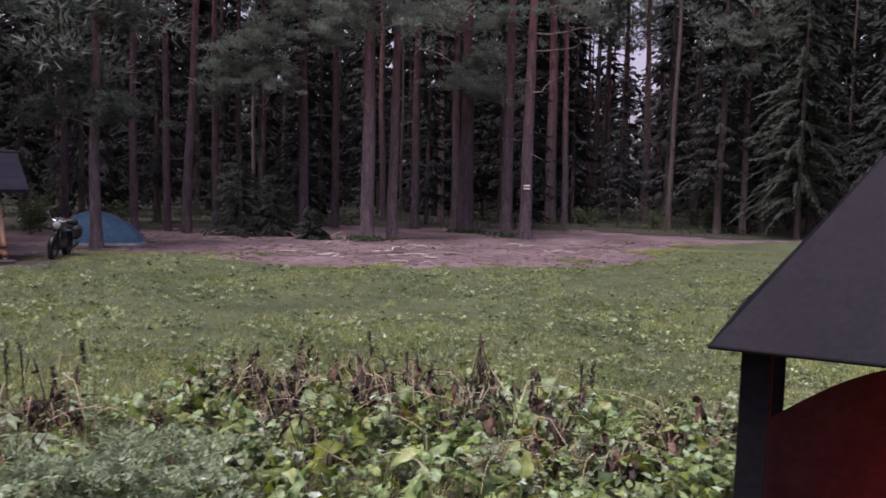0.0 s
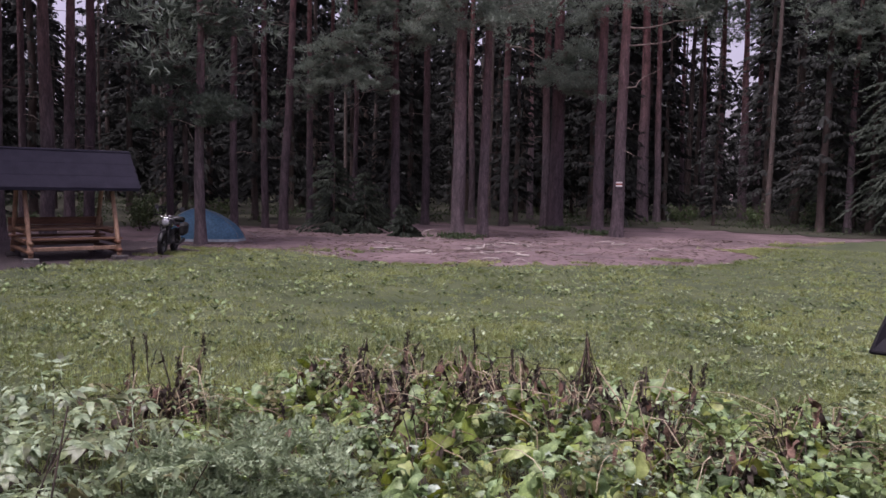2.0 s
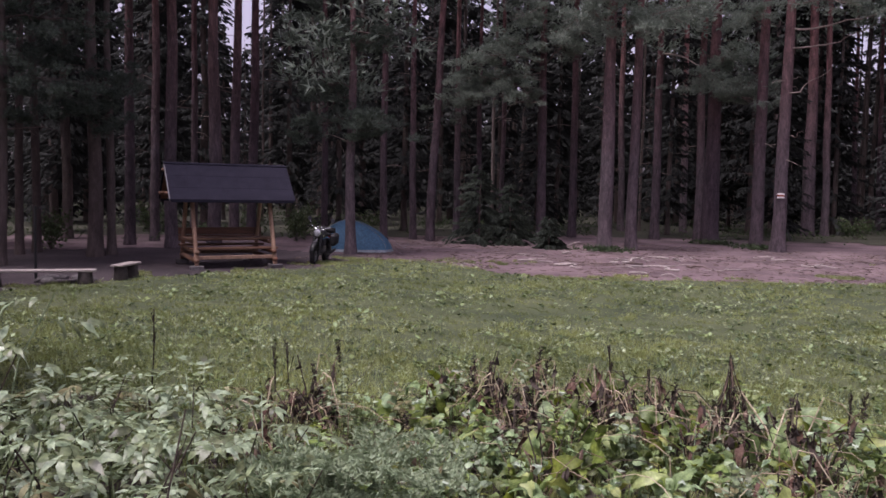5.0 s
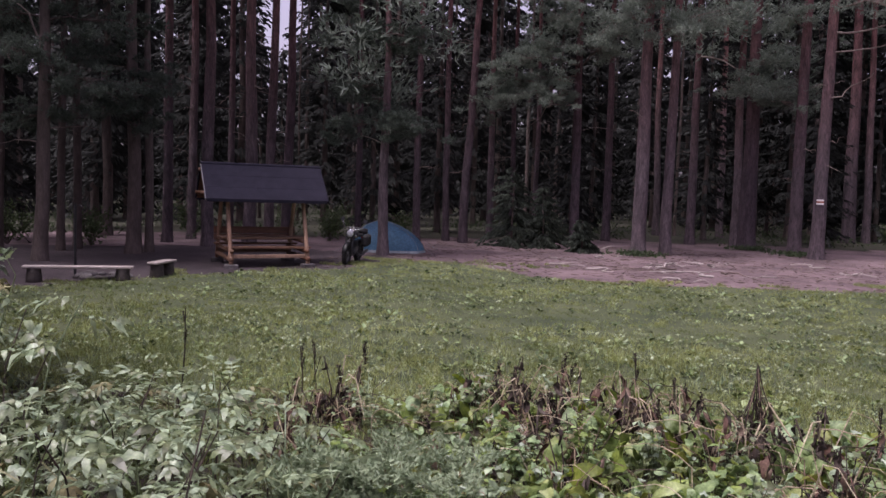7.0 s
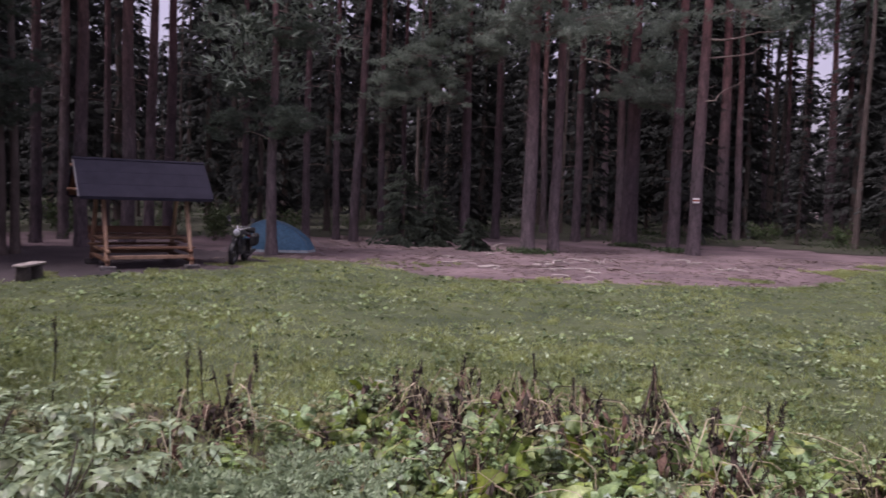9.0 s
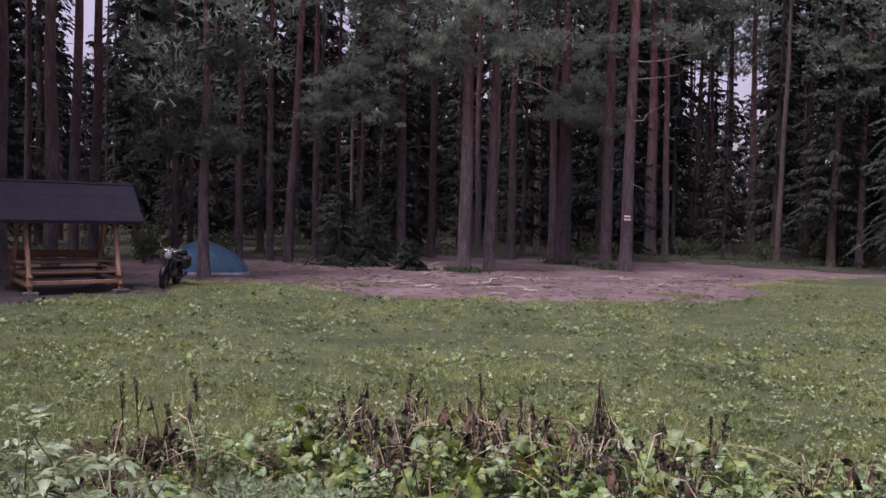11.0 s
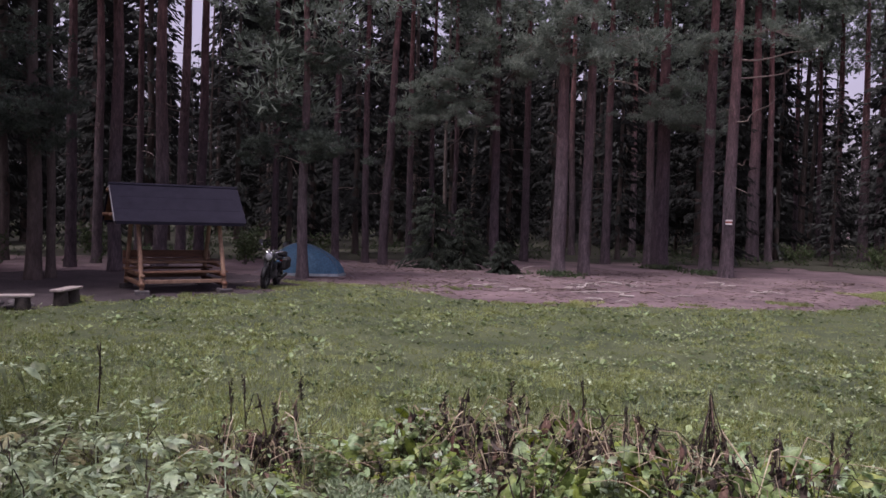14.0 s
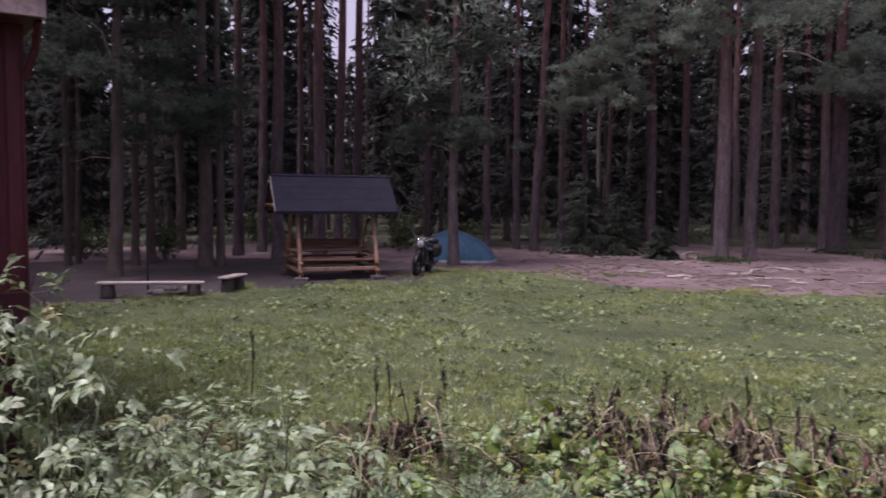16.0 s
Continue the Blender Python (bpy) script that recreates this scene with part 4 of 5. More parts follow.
# ---- motorcycle ----
def wheel(parent, x, r):
    w = part("wheel", lathe(bmesh.new(), [(r - 0.10, -0.04), (r - 0.035, -0.07), (r, -0.035), (r, 0.035), (r - 0.035, 0.07), (r - 0.10, 0.04)], 28, pose(x, 0, r, 90), True), RUBBER, parent, "black tyre", True)
    part("rim", lathe(bmesh.new(), [(r - 0.115, -0.03), (r - 0.095, -0.035), (r - 0.095, 0.035), (r - 0.115, 0.03)], 28, pose(x, 0, r, 90), True), ALLOY, w, "dull alloy rim", True)
    part("hub", lathe(bmesh.new(), [(0.04, -0.07), (0.07, -0.05), (0.07, 0.05), (0.04, 0.07)], 14, pose(x, 0, r, 90)), ALLOY, w)
    for k in range(14):
        a = 2 * math.pi * k / 14
        c, s = math.cos(a), math.sin(a)
        part("spoke", tube(bmesh.new(), [(x + 0.06 * c, 0.03 * (-1) ** k, r + 0.06 * s), (x + (r - 0.105) * c, 0, r + (r - 0.105) * s)], 0.004, 4), ALLOY, w)


def motorcycle(m):
    b = thing("motorcycle", m, "black classic motorcycle with chrome headlamp, parked on its stand", "motorcycle")
    wheel(b, 0.70, 0.33)
    wheel(b, -0.68, 0.32)
    for s in (-1, 1):
        part("fork_leg", tube(bmesh.new(), [(0.70, s * 0.095, 0.33), (0.60, s * 0.095, 0.62), (0.46, s * 0.095, 1.0)], [0.03, 0.028, 0.022], 10), BLACK, b, "", True)
        part("rear_shock", tube(bmesh.new(), [(-0.62, s * 0.15, 0.36), (-0.48, s * 0.15, 0.72)], 0.032, 10), CHROME, b)
        part("swingarm", tube(bmesh.new(), [(-0.68, s * 0.10, 0.32), (-0.15, s * 0.12, 0.40)], 0.025, 8), BLACK, b)
        part("silencer", tube(bmesh.new(), [(0.28, s * 0.18, 0.38), (0.10, s * 0.20, 0.27), (-0.35, s * 0.21, 0.28), (-0.85, s * 0.22, 0.36)], [0.022, 0.025, 0.042, 0.045], 10), ALLOY, b, "dark exhaust silencer", True)
        part("saddlebag", box(bmesh.new(), (0.46, 0.20, 0.36), pose(-0.50, s * 0.26, 0.70, 0, 4, 0), 0.06), LEATHER, b, "black canvas side bag")
        part("grip", tube(bmesh.new(), [(0.30, s * 0.30, 1.08), (0.24, s * 0.42, 1.06)], 0.02, 8), RUBBER, b)
        part("indicator", lathe(bmesh.new(), [(0.02, -0.03), (0.035, 0), (0.03, 0.03)], 10, pose(0.55, s * 0.18, 0.86, 0, 90)), CHROME, b)
        mi = part("mirror", lathe(bmesh.new(), [(0.02, -0.012), (0.062, -0.006), (0.062, 0.008)], 14, pose(0.33, s * 0.34, 1.30, 0, 80)), BLACK, b, "round black mirror")
        part("mirror_stem", tube(bmesh.new(), [(0.33, s * 0.24, 1.07), (0.34, s * 0.30, 1.2), (0.33, s * 0.34, 1.27)], 0.008, 6), CHROME, mi)
        part("footrest", tube(bmesh.new(), [(0.05, s * 0.10, 0.34), (0.03, s * 0.30, 0.34)], 0.016, 6), RUBBER, b)
    part("handlebar", tube(bmesh.new(), [(0.22, -0.42, 1.05), (0.32, -0.27, 1.09), (0.40, -0.10, 1.02), (0.40, 0.10, 1.02), (0.32, 0.27, 1.09), (0.22, 0.42, 1.05)], 0.013, 8), CHROME, b, "chrome handlebar", True)
    hl = part("headlamp", lathe(bmesh.new(), [(0.03, -0.11), (0.085, -0.07), (0.10, 0.0), (0.105, 0.03), (0.10, 0.045)], 20, pose(0.60, 0, 0.92, 0, 90)), BLACK, b, "", True)
    part("lens", lathe(bmesh.new(), [(0.097, 0.044), (0.085, 0.06), (0.04, 0.07)], 20, pose(0.60, 0, 0.92, 0, 90)), LENS, hl, "clear headlamp glass", True)
    part("headlamp_ring", lathe(bmesh.new(), [(0.096, 0.03), (0.112, 0.035), (0.112, 0.055), (0.098, 0.058)], 20, pose(0.60, 0, 0.92, 0, 90), True), CHROME, hl)
    for s in (-1, 1):
        part("gauge", lathe(bmesh.new(), [(0.03, -0.03), (0.042, 0.0), (0.040, 0.02)], 14, pose(0.47, s * 0.055, 1.07, 0, -25)), CHROME, b)
        part("fork_cover", tube(bmesh.new(), [(0.55, s * 0.095, 0.78), (0.48, s * 0.095, 0.98)], 0.036, 10), BLACK, b)
    bm = bmesh.new()
    bmesh.ops.create_uvsphere(bm, u_segments=18, v_segments=10, radius=1.0, matrix=pose(0.16, 0, 0.86, 0, 8, 0) @ Matrix.Diagonal((0.30, 0.15, 0.135, 1)))
    part("tank", bm, BLACK, b, "glossy black teardrop tank", True)
    bm = bmesh.new()
    box(bm, (0.66, 0.26, 0.10), pose(-0.38, 0, 0.83, 0, -3), 0.035)
    part("seat", bm, LEATHER, b, "black padded seat")
    part("luggage_roll", tube(bmesh.new(), [(-0.62, -0.23, 0.95), (-0.62, -0.21, 0.95), (-0.62, 0.21, 0.95), (-0.62, 0.23, 0.95)], [0.06, 0.085, 0.085, 0.06], 14), LEATHER, b, "dark rolled luggage on the seat", True)
    part("engine_block", box(bmesh.new(), (0.36, 0.26, 0.24), pose(0.05, 0, 0.42), 0.03), ALLOY, b)
    for k in range(6):
        part("cooling_fin", box(bmesh.new(), (0.22, 0.28, 0.014), pose(0.14, 0, 0.56 + 0.026 * k, 0, 8), 0.004), ALLOY, b)
    part("down_tube", tube(bmesh.new(), [(0.46, 0, 0.92), (0.34, 0, 0.55), (0.24, 0, 0.25), (-0.2, 0, 0.24)], 0.022, 8), BLACK, b)
    part("top_tube", tube(bmesh.new(), [(0.46, 0, 0.96), (0.1, 0, 0.8), (-0.6, 0, 0.78)], 0.022, 8), BLACK, b)
    for nm, x, r, a0, a1 in (("front_mudguard", 0.70, 0.36, -35, 95), ("rear_mudguard", -0.68, 0.36, 20, 190)):
        bm = bmesh.new()
        rows = []
        for k in range(11):
            a = radians(a0 + (a1 - a0) * k / 10 + (40 if x > 0 else 0))
            rows.append([bm.verts.new((x + (r + dr) * math.cos(a), y, 0.33 + (r + dr) * math.sin(a))) for y, dr in ((-0.075, -0.02), (-0.04, 0.004), (0.04, 0.004), (0.075, -0.02))])
        for p, q in zip(rows, rows[1:]):
            for k in range(3):
                bm.faces.new((p[k], p[k + 1], q[k + 1], q[k]))
        bmesh.ops.solidify(bm, geom=bm.faces[:], thickness=0.004)
        part(nm, bm, BLACK, b, "", True)
    part("tail_lamp", box(bmesh.new(), (0.06, 0.10, 0.06), pose(-1.0, 0, 0.72), 0.015), surface("red_lens", (0.25, 0.01, 0.01), (0.35, 0.02, 0.02), 9, 0.2), b, "red tail lamp")
    part("side_stand", tube(bmesh.new(), [(0.0, 0.10, 0.30), (0.02, 0.30, 0.0)], 0.013, 6), BLACK, b)


motorcycle(pose(-10.55, 21.93, 0.0, -6, 0, -78) @ Matrix.Diagonal((1.02, 1.02, 1.02, 1)))


# ---- dome tent ----
def tent(m):
    t = thing("dome_tent", m, "blue dome tent with crossed poles, pitched under the pines", "tent")
    wx, wy, h = 1.48, 1.1, 1.06
    bm = bmesh.new()
    N, K = 32, 9
    rows = []
    for k in range(K):
        u = k / (K - 1)
        ring = []
        for i in range(N):
            a = 2 * math.pi * i / N
            sq = 1.0 / max(abs(math.cos(a)), abs(math.sin(a))) ** 0.55
            rad = math.cos(u * math.pi / 2) ** 1.1 * sq
            seam = 1.0 - 0.055 * (1 - abs(math.cos(2 * a + math.pi / 2))) * math.sin(u * math.pi)
            ring.append(bm.verts.new((wx * rad * seam * math.cos(a) * 0.92, wy * rad * seam * math.sin(a) * 0.92, 0.05 + h * math.sin(u * math.pi / 2))) if k < K - 1 else None)
        rows.append(ring)
    top = bm.verts.new((0, 0, 0.05 + h))
    for k in range(K - 2):
        for i in range(N):
            bm.faces.new((rows[k][i], rows[k][(i + 1) % N], rows[k + 1][(i + 1) % N], rows[k + 1][i]))
    for i in range(N):
        bm.faces.new((rows[K - 2][i], rows[K - 2][(i + 1) % N], top))
    for q in bm.verts:
        high = q.co.z / (h + 0.05)
        q.co.z *= 1 - 0.16 * max(0.0, q.co.x / wx) - 0.03 * abs(math.sin(q.co.x * 4 + q.co.y * 3)) * high * (1 - high)
        q.co.x -= 0.20 * high * high
    part("canopy", bm, TENT, t, "taut blue fabric", True)
    bm = bmesh.new()
    outer = [[bm.verts.new((s * wx * math.cos(a) * 0.92 / max(abs(math.cos(a)), abs(math.sin(a))) ** 0.55, s * wy * math.sin(a) * 0.92 / max(abs(math.cos(a)), abs(math.sin(a))) ** 0.55, z)) for a in [2 * math.pi * i / 32 for i in range(32)]] for s, z in ((1.0, 0.09), (1.03, 0.0), (1.0, 0.0))]
    for p, q in zip(outer, outer[1:]):
        for i in range(32):
            bm.faces.new((p[i], p[(i + 1) % 32], q[(i + 1) % 32], q[i]))
    part("hem", bm, TENT_SKIRT, t, "pale grey hem along the ground")
    for d in (45, 135):
        a = radians(d)
        pts = []
        for k in range(17):
            u = math.pi * k / 16
            s = 1.0 / max(abs(math.cos(a)), abs(math.sin(a))) ** 0.55
            q = abs(math.cos(u)) ** 1.1 * (1 if math.cos(u) > 0 else -1) * 1.012
            x0, z0 = wx * 0.92 * s * math.cos(a) * q, 0.05 + (h + 0.012) * math.sin(u)
            pts.append((x0 - 0.20 * math.sin(u) ** 2, wy * 0.92 * s * math.sin(a) * q, z0 * (1 - 0.16 * max(0.0, x0 / wx))))
        part("pole", tube(bmesh.new(), pts, 0.008, 6), TENT_POLE, t, "thin grey tent pole")
    for sx, sy in ((-1, -1), (1, -1), (1, 1), (-1, 1)):
        part("guy_line", tube(bmesh.new(), [(sx * 0.7, sy * 0.6, 0.75), (sx * 1.75, sy * 1.45, 0.0)], 0.004, 4), TENT_POLE, t)
        part("peg", tube(bmesh.new(), [(sx * 1.75, sy * 1.45, -0.05), (sx * 1.80, sy * 1.49, 0.07)], 0.008, 5), CHROME, t)
    bm = bmesh.new()
    tube(bm, [(-0.42, -0.96, 0.08), (-0.38, -0.80, 0.42), (-0.20, -0.58, 0.70), (0.0, -0.50, 0.80), (0.20, -0.58, 0.70), (0.38, -0.80, 0.42), (0.42, -0.96, 0.08)], 0.012, 5)
    part("door_zip", bm, TENT_POLE, t)


tent(pose(-11.55, 26.95, 0.0, 0, 0, 18))


# ---- plank benches on log stubs, and the fire place ----
def bench(m, ln, h, label):
    b = thing("bench", m, label, "bench", "benches round the fire place")
    part("seat", box(bmesh.new(), (ln, 0.30, 0.05), pose(0, 0, h - 0.025, 0, 0.6, 0), 0.01), GREY_WOOD, b, "weathered plank seat")
    for s in (-1, 1):
        bm = bmesh.new()
        lathe(bm, [(0.17, -0.05), (0.165, 0.1), (0.15, h * 0.6), (0.145, h - 0.053)], 14, pose(s * (ln / 2 - 0.22), 0, 0))
        part("leg", bm, STUMP, b, "dark log stub", True)


bench(pose(-13.45, 14.15, 0.0, 0, 0, 38), 2.25, 0.36, "long weathered plank bench on dark log stubs")
bench(pose(-12.58, 15.85, 0.0, 0, 0, 106), 1.05, 0.40, "short weathered plank bench on dark log stubs")
pole = thing("iron_pole", pose(-14.15, 14.75, 0), "thin black iron pole beside the fire place", "pole")
part("shaft", tube(bmesh.new(), [(0, 0, -0.1), (0, 0, 0.9), (0.01, 0, 1.72)], 0.032, 8), BLACK, pole)
part("hook_arm", tube(bmesh.new(), [(0.01, 0, 1.62), (0.10, 0.03, 1.70), (0.16, 0.04, 1.64)], 0.012, 6), BLACK, pole)
for k in range(11):
    a = 2 * math.pi * k / 11
    bm = bmesh.new()
    bmesh.ops.create_icosphere(bm, subdivisions=2, radius=1.0)
    for q in bm.verts:
        q.co *= 1 + 0.25 * noise.noise(q.co * 1.3 + Vector((k * 3.1, 0, 0)))
    s = rng.uniform(0.09, 0.16)
    tagged(part("fire_stone", bm, SOOTY_STONE, None, "", True, pose(-13.55 + 0.55 * math.cos(a), 15.0 + 0.45 * math.sin(a), 0.04, 0, 0, k * 40) @ Matrix.Diagonal((s * 1.3, s, s * 0.7, 1))), "rough grey stone of the fire ring", "stone", "stones of the fire ring")

# ---- twigs, cones and fallen branches on the litter ----
tw = []
while len(tw) < 4200:
    x, y = rng.uniform(-12, 14), rng.uniform(19.5, 36)
    if not on_lawn(x, y, 0.3) and noise.noise((x * 0.5, y * 0.5, 3.3)) > rng.uniform(-0.7, 0.4):
        tw.append((x, y, put_z(x, y) + 0.012))
v, f = needles(tw, np.tile((0.0, 0.0, 0.0), (len(tw), 1)), 2, 0.26, 0.022, 1.0)
v[:, 2] = np.where(np.arange(len(v)) % 3 == 2, np.repeat(np.array(tw)[:, 2], 6) + 0.02, v[:, 2])
tagged(part_me("twig_litter", obj_of("twig_litter", v, f, TWIG)), "small dead twigs strewn over the needle litter", "twigs", kind="stuff")
for k in range(30):
    if k < 20:
        x, y = rng.uniform(-6.5, 3.5), rng.uniform(23.0, 29.5)
    else:
        x, y = rng.uniform(-8.5, 9.0), rng.uniform(22.5, 34)
    if on_lawn(x, y, 0.0):
        continue
    ln, a = rng.uniform(0.5, 1.8), rng.uniform(-1.2, 1.2) + (3.14 if rng.random() < 0.5 else 0)
    e = (ln * math.cos(a), ln * math.sin(a), 0.02)
    pts = [p * (1, 1, 0.25) + (0, 0, 0.02) for p in limb_points((0, 0, 0.03), e, 0.05, 7, 0.5)]
    r = rng.uniform(0.015, 0.045)
    bm = bmesh.new()
    tube(bm, pts, [r * (1 - 0.75 * i / 7) for i in range(8)], 6)
    for _ in range(2):
        p = pts[int(rng.integers(2, 6))]
        tube(bm, limb_points(p, p + rng.normal(0, 0.35, 3) * (1, 1, 0.15), 0.02, 3, 0.1), [r * 0.5, r * 0.4, r * 0.3, r * 0.1], 5)
    tagged(part("fallen_branch", bm, GREY_WOOD if k % 3 else TWIG, None, "", True, pose(x, y, put_z(x, y))), "bare fallen branch lying on the needle litter", "branch", "fallen branches")
# ---- outdoor grill with a pyramid hood, close to the house ----
def grill():
    c, s = 0.899, -0.438
    base = Matrix(((c, -s, 0, 0.757), (s, c, 0, 2.53), (0, 0, 1, 0), (0, 0, 0, 1)))
    g = thing("grill", base, "black steel outdoor grill under a pyramid hood, embers glowing inside", "grill")
    S, z0, z1 = 1.30, 1.845, 2.70
    bm = bmesh.new()
    rows = []
    for k in range(9):
        t = k / 8
        e = 0.5 * S * (1 - t) ** 1.04 + 0.02 * t
        z = z0 + (z1 - z0) * t
        rows.append([bm.verts.new((S / 2 + sx * e, S / 2 + sy * e, z)) for sx, sy in ((-1, -1), (1, -1), (1, 1), (-1, 1))])
    for p, q in zip(rows, rows[1:]):
        for k in range(4):
            bm.faces.new((p[k], p[(k + 1) % 4], q[(k + 1) % 4], q[k]))
    bmesh.ops.solidify(bm, geom=bm.faces[:], thickness=0.006)
    part("hood", bm, HOOD, g, "dark grey sheet steel pyramid hood")
    bm = bmesh.new()
    for a, b in (((0, 0), (S, 0)), ((S, 0), (S, S)), ((S, S), (0, S)), ((0, S), (0, 0))):
        tube(bm, [(*a, z0), (*b, z0)], 0.006, 6)
    part("hood_rim", bm, SHADED_SOOT, g)
    part("chimney", tube(bmesh.new(), [(S / 2, S / 2, 2.58), (S / 2, S / 2, 3.3)], 0.10, 20), SHADED_SOOT, g, "round black chimney pipe", True)
    for x in (0.121, S - 0.121):
        for y in (0.148, S - 0.148):
            part("leg", box(bmesh.new(), (0.085, 0.085, 1.86), pose(x, y, 0.925), 0.006), SHADED_SOOT, g)
    # back and side sheets with a top edge that rises in a curve towards the middle
    def curved(m):
        bm = bmesh.new()
        w = S - 0.24
        top = [(w * k / 16, 1.455 + 0.265 * math.sin(math.pi * k / 16)) for k in range(17)]
        lo = [bm.verts.new(m @ Vector((x, 0, 0.72))) for x, z in top]
        hi = [bm.verts.new(m @ Vector((x, 0, z))) for x, z in top]
        for k in range(16):
            bm.faces.new((lo[k], lo[k + 1], hi[k + 1], hi[k]))
        bmesh.ops.solidify(bm, geom=bm.faces[:], thickness=0.008)
        return bm
    part("back_sheet", curved(pose(0.12, 0.75, 0)), RUST, g, "curved black back sheet lit red by the embers")
    part("side_sheet", curved(pose(S - 0.145, 0.12, 0, 0, 0, 90)), SHADED_SOOT, g)
    part("fire_box", box(bmesh.new(), (S - 0.30, S - 0.34, 0.10), pose(S / 2, S / 2, 0.93), 0.01), SHADED_SOOT, g)
    bm = bmesh.new()
    for k in range(60):
        q = rng.uniform(0.03, 0.07)
        bmesh.ops.create_icosphere(bm, subdivisions=1, radius=q, matrix=pose(S / 2 + rng.uniform(0.06, 0.36), S / 2 + rng.uniform(-0.18, 0.04), 1.02 + rng.uniform(0, 0.05), 0, 0, k * 33))
    tagged(part("embers", bm, EMBER, g, "red glowing embers"), kind="stuff")


grill()


# ---- red boarded cabin whose corner comes into view ----
def cabin():
    m = pose(-5.97, 5.26, 0, 0, 0, 60)
    g = thing("red_cabin", m, "dark red boarded cabin corner with a pale eave", "cabin")
    # its front runs to -x from the corner at the origin, its side to +y
    L, D, Z0, Z1 = 4.0, 4.0, 1.52, 3.62
    for k in range(27):
        part("board", box(bmesh.new(), (0.143, 0.028, Z1 - Z0), pose(-0.16 - 0.148 * k, 0.014 * (k % 2), (Z0 + Z1) / 2), 0.004), SHED, g)
    for k in range(26):
        part("board", box(bmesh.new(), (0.028, 0.143, Z1 - Z0), pose(-0.03 - 0.014 * (k % 2), 0.16 + 0.148 * k, (Z0 + Z1) / 2), 0.004), SHED, g)
    part("wall_core", box(bmesh.new(), (L - 0.1, D - 0.1, Z1 - 0.05), pose(-L / 2 - 0.02, D / 2 + 0.03, (Z1 - 0.05) / 2), 0), SHED_DARK, g)
    part("corner_board", box(bmesh.new(), (0.10, 0.03, Z1 - Z0 + 0.05), pose(-0.05, -0.032, (Z0 + Z1) / 2), 0.004), SHED, g, "red corner board")
    part("corner_board", box(bmesh.new(), (0.03, 0.13, Z1 - Z0 + 0.05), pose(0.016, 0.02, (Z0 + Z1) / 2), 0.004), SHED, g)
    part("sill_beam", box(bmesh.new(), (L, 0.10, 0.26), pose(-L / 2 + 0.03, -0.01, Z0 - 0.10), 0.01), SHED_DARK, g, "dark red sill beam")
    part("plinth", box(bmesh.new(), (L - 0.1, D - 0.1, Z0 - 0.2), pose(-L / 2 - 0.05, D / 2 + 0.06, (Z0 - 0.2) / 2), 0.01), SHED_DARK, g)
    part("soffit", box(bmesh.new(), (L + 0.14, D + 0.5, 0.03), pose(-L / 2 + 0.04, D / 2 - 0.1, Z1 + 0.02), 0.004), SHED, g)
    part("eave_board", box(bmesh.new(), (L + 0.16, 0.035, 0.15), pose(-L / 2 + 0.05, -0.37, Z1 + 0.09), 0.006), FASCIA, g, "pale painted eave board")
    part("eave_board", box(bmesh.new(), (0.035, D + 0.5, 0.15), pose(0.13, D / 2 - 0.1, Z1 + 0.09), 0.006), FASCIA, g, "pale painted eave board")
    part("bracket", tube(bmesh.new(), [(0.03, -0.03, Z1 - 0.42), (0.10, -0.12, Z1 - 0.18), (0.10, -0.30, Z1)], 0.03, 6), SHED, g)
    bm = bmesh.new()
    a = [bm.verts.new(p) for p in ((0.18, -0.42, Z1 + 0.17), (0.18, D + 0.4, Z1 + 0.17), (-L - 0.1, D + 0.4, Z1 + 0.17), (-L - 0.1, -0.42, Z1 + 0.17))]
    r = [bm.verts.new(p) for p in ((0.18, D / 2, Z1 + 1.3), (-L - 0.1, D / 2, Z1 + 1.3))]
    for fc in ((a[0], r[0], r[1], a[3]), (a[1], a[2], r[1], r[0]), (a[0], a[1], r[0]), (a[3], r[1], a[2]), (a[0], a[3], a[2], a[1])):
        bm.faces.new(fc)
    part("roof", bm, FELT, g, "dark felt roof")


cabin()


# ---- weeds before the lawn ----
def leaf_mesh(name, ln, wide, curl, wave, mat, fold=0.25, rows=9, teeth=0.0, belly=0.75, twist=0.0):
    """One broad leaf along +x: folded at its midrib, arched, ribbed by its side veins, with a wavy or toothed edge."""
    v = []
    ph = rng.uniform(0, 6.28)
    for k in range(rows):
        t = k / (rows - 1)
        w = wide * 0.5 * math.sin(math.pi * min(1.0, 0.06 + 0.94 * t ** belly)) ** 0.8 * (1 if t < 1 else 0.05) + 0.002
        w *= 1 + teeth * (1 if k % 2 else -1)
        x = ln * (t - curl * 0.25 * t ** 3)
        z = ln * curl * (0.42 * t - 0.75 * t * t)
        for u in (-1, -0.5, 0, 0.5, 1):
            rib = 0.05 * wide * (1 if k % 2 else -1) * (abs(u) == 0.5)
            edge = wave * abs(u) * math.sin(t * 11 + u * 1.7 + ph)
            side = u * w
            v.append((x + abs(u) * 0.06 * ln * (0.5 - t), side, z + fold * abs(side) * (1.3 - abs(u)) + rib + edge + twist * side * t))
    f = [(k * 5 + j, (k + 1) * 5 + j, (k + 1) * 5 + j + 1, k * 5 + j + 1) for k in range(rows - 1) for j in range(4)]
    return obj_of(name, v, f, mat, True)


def stem_mesh(name, pts, r0, r1, mat, sides=5):
    bm = bmesh.new()
    n = len(pts) - 1
    tube(bm, pts, [r0 + (r1 - r0) * k / n for k in range(n + 1)], sides)
    me = bpy.data.meshes.new(name)
    bm.to_mesh(me)
    bm.free()
    me.materials.append(mat)
    return me


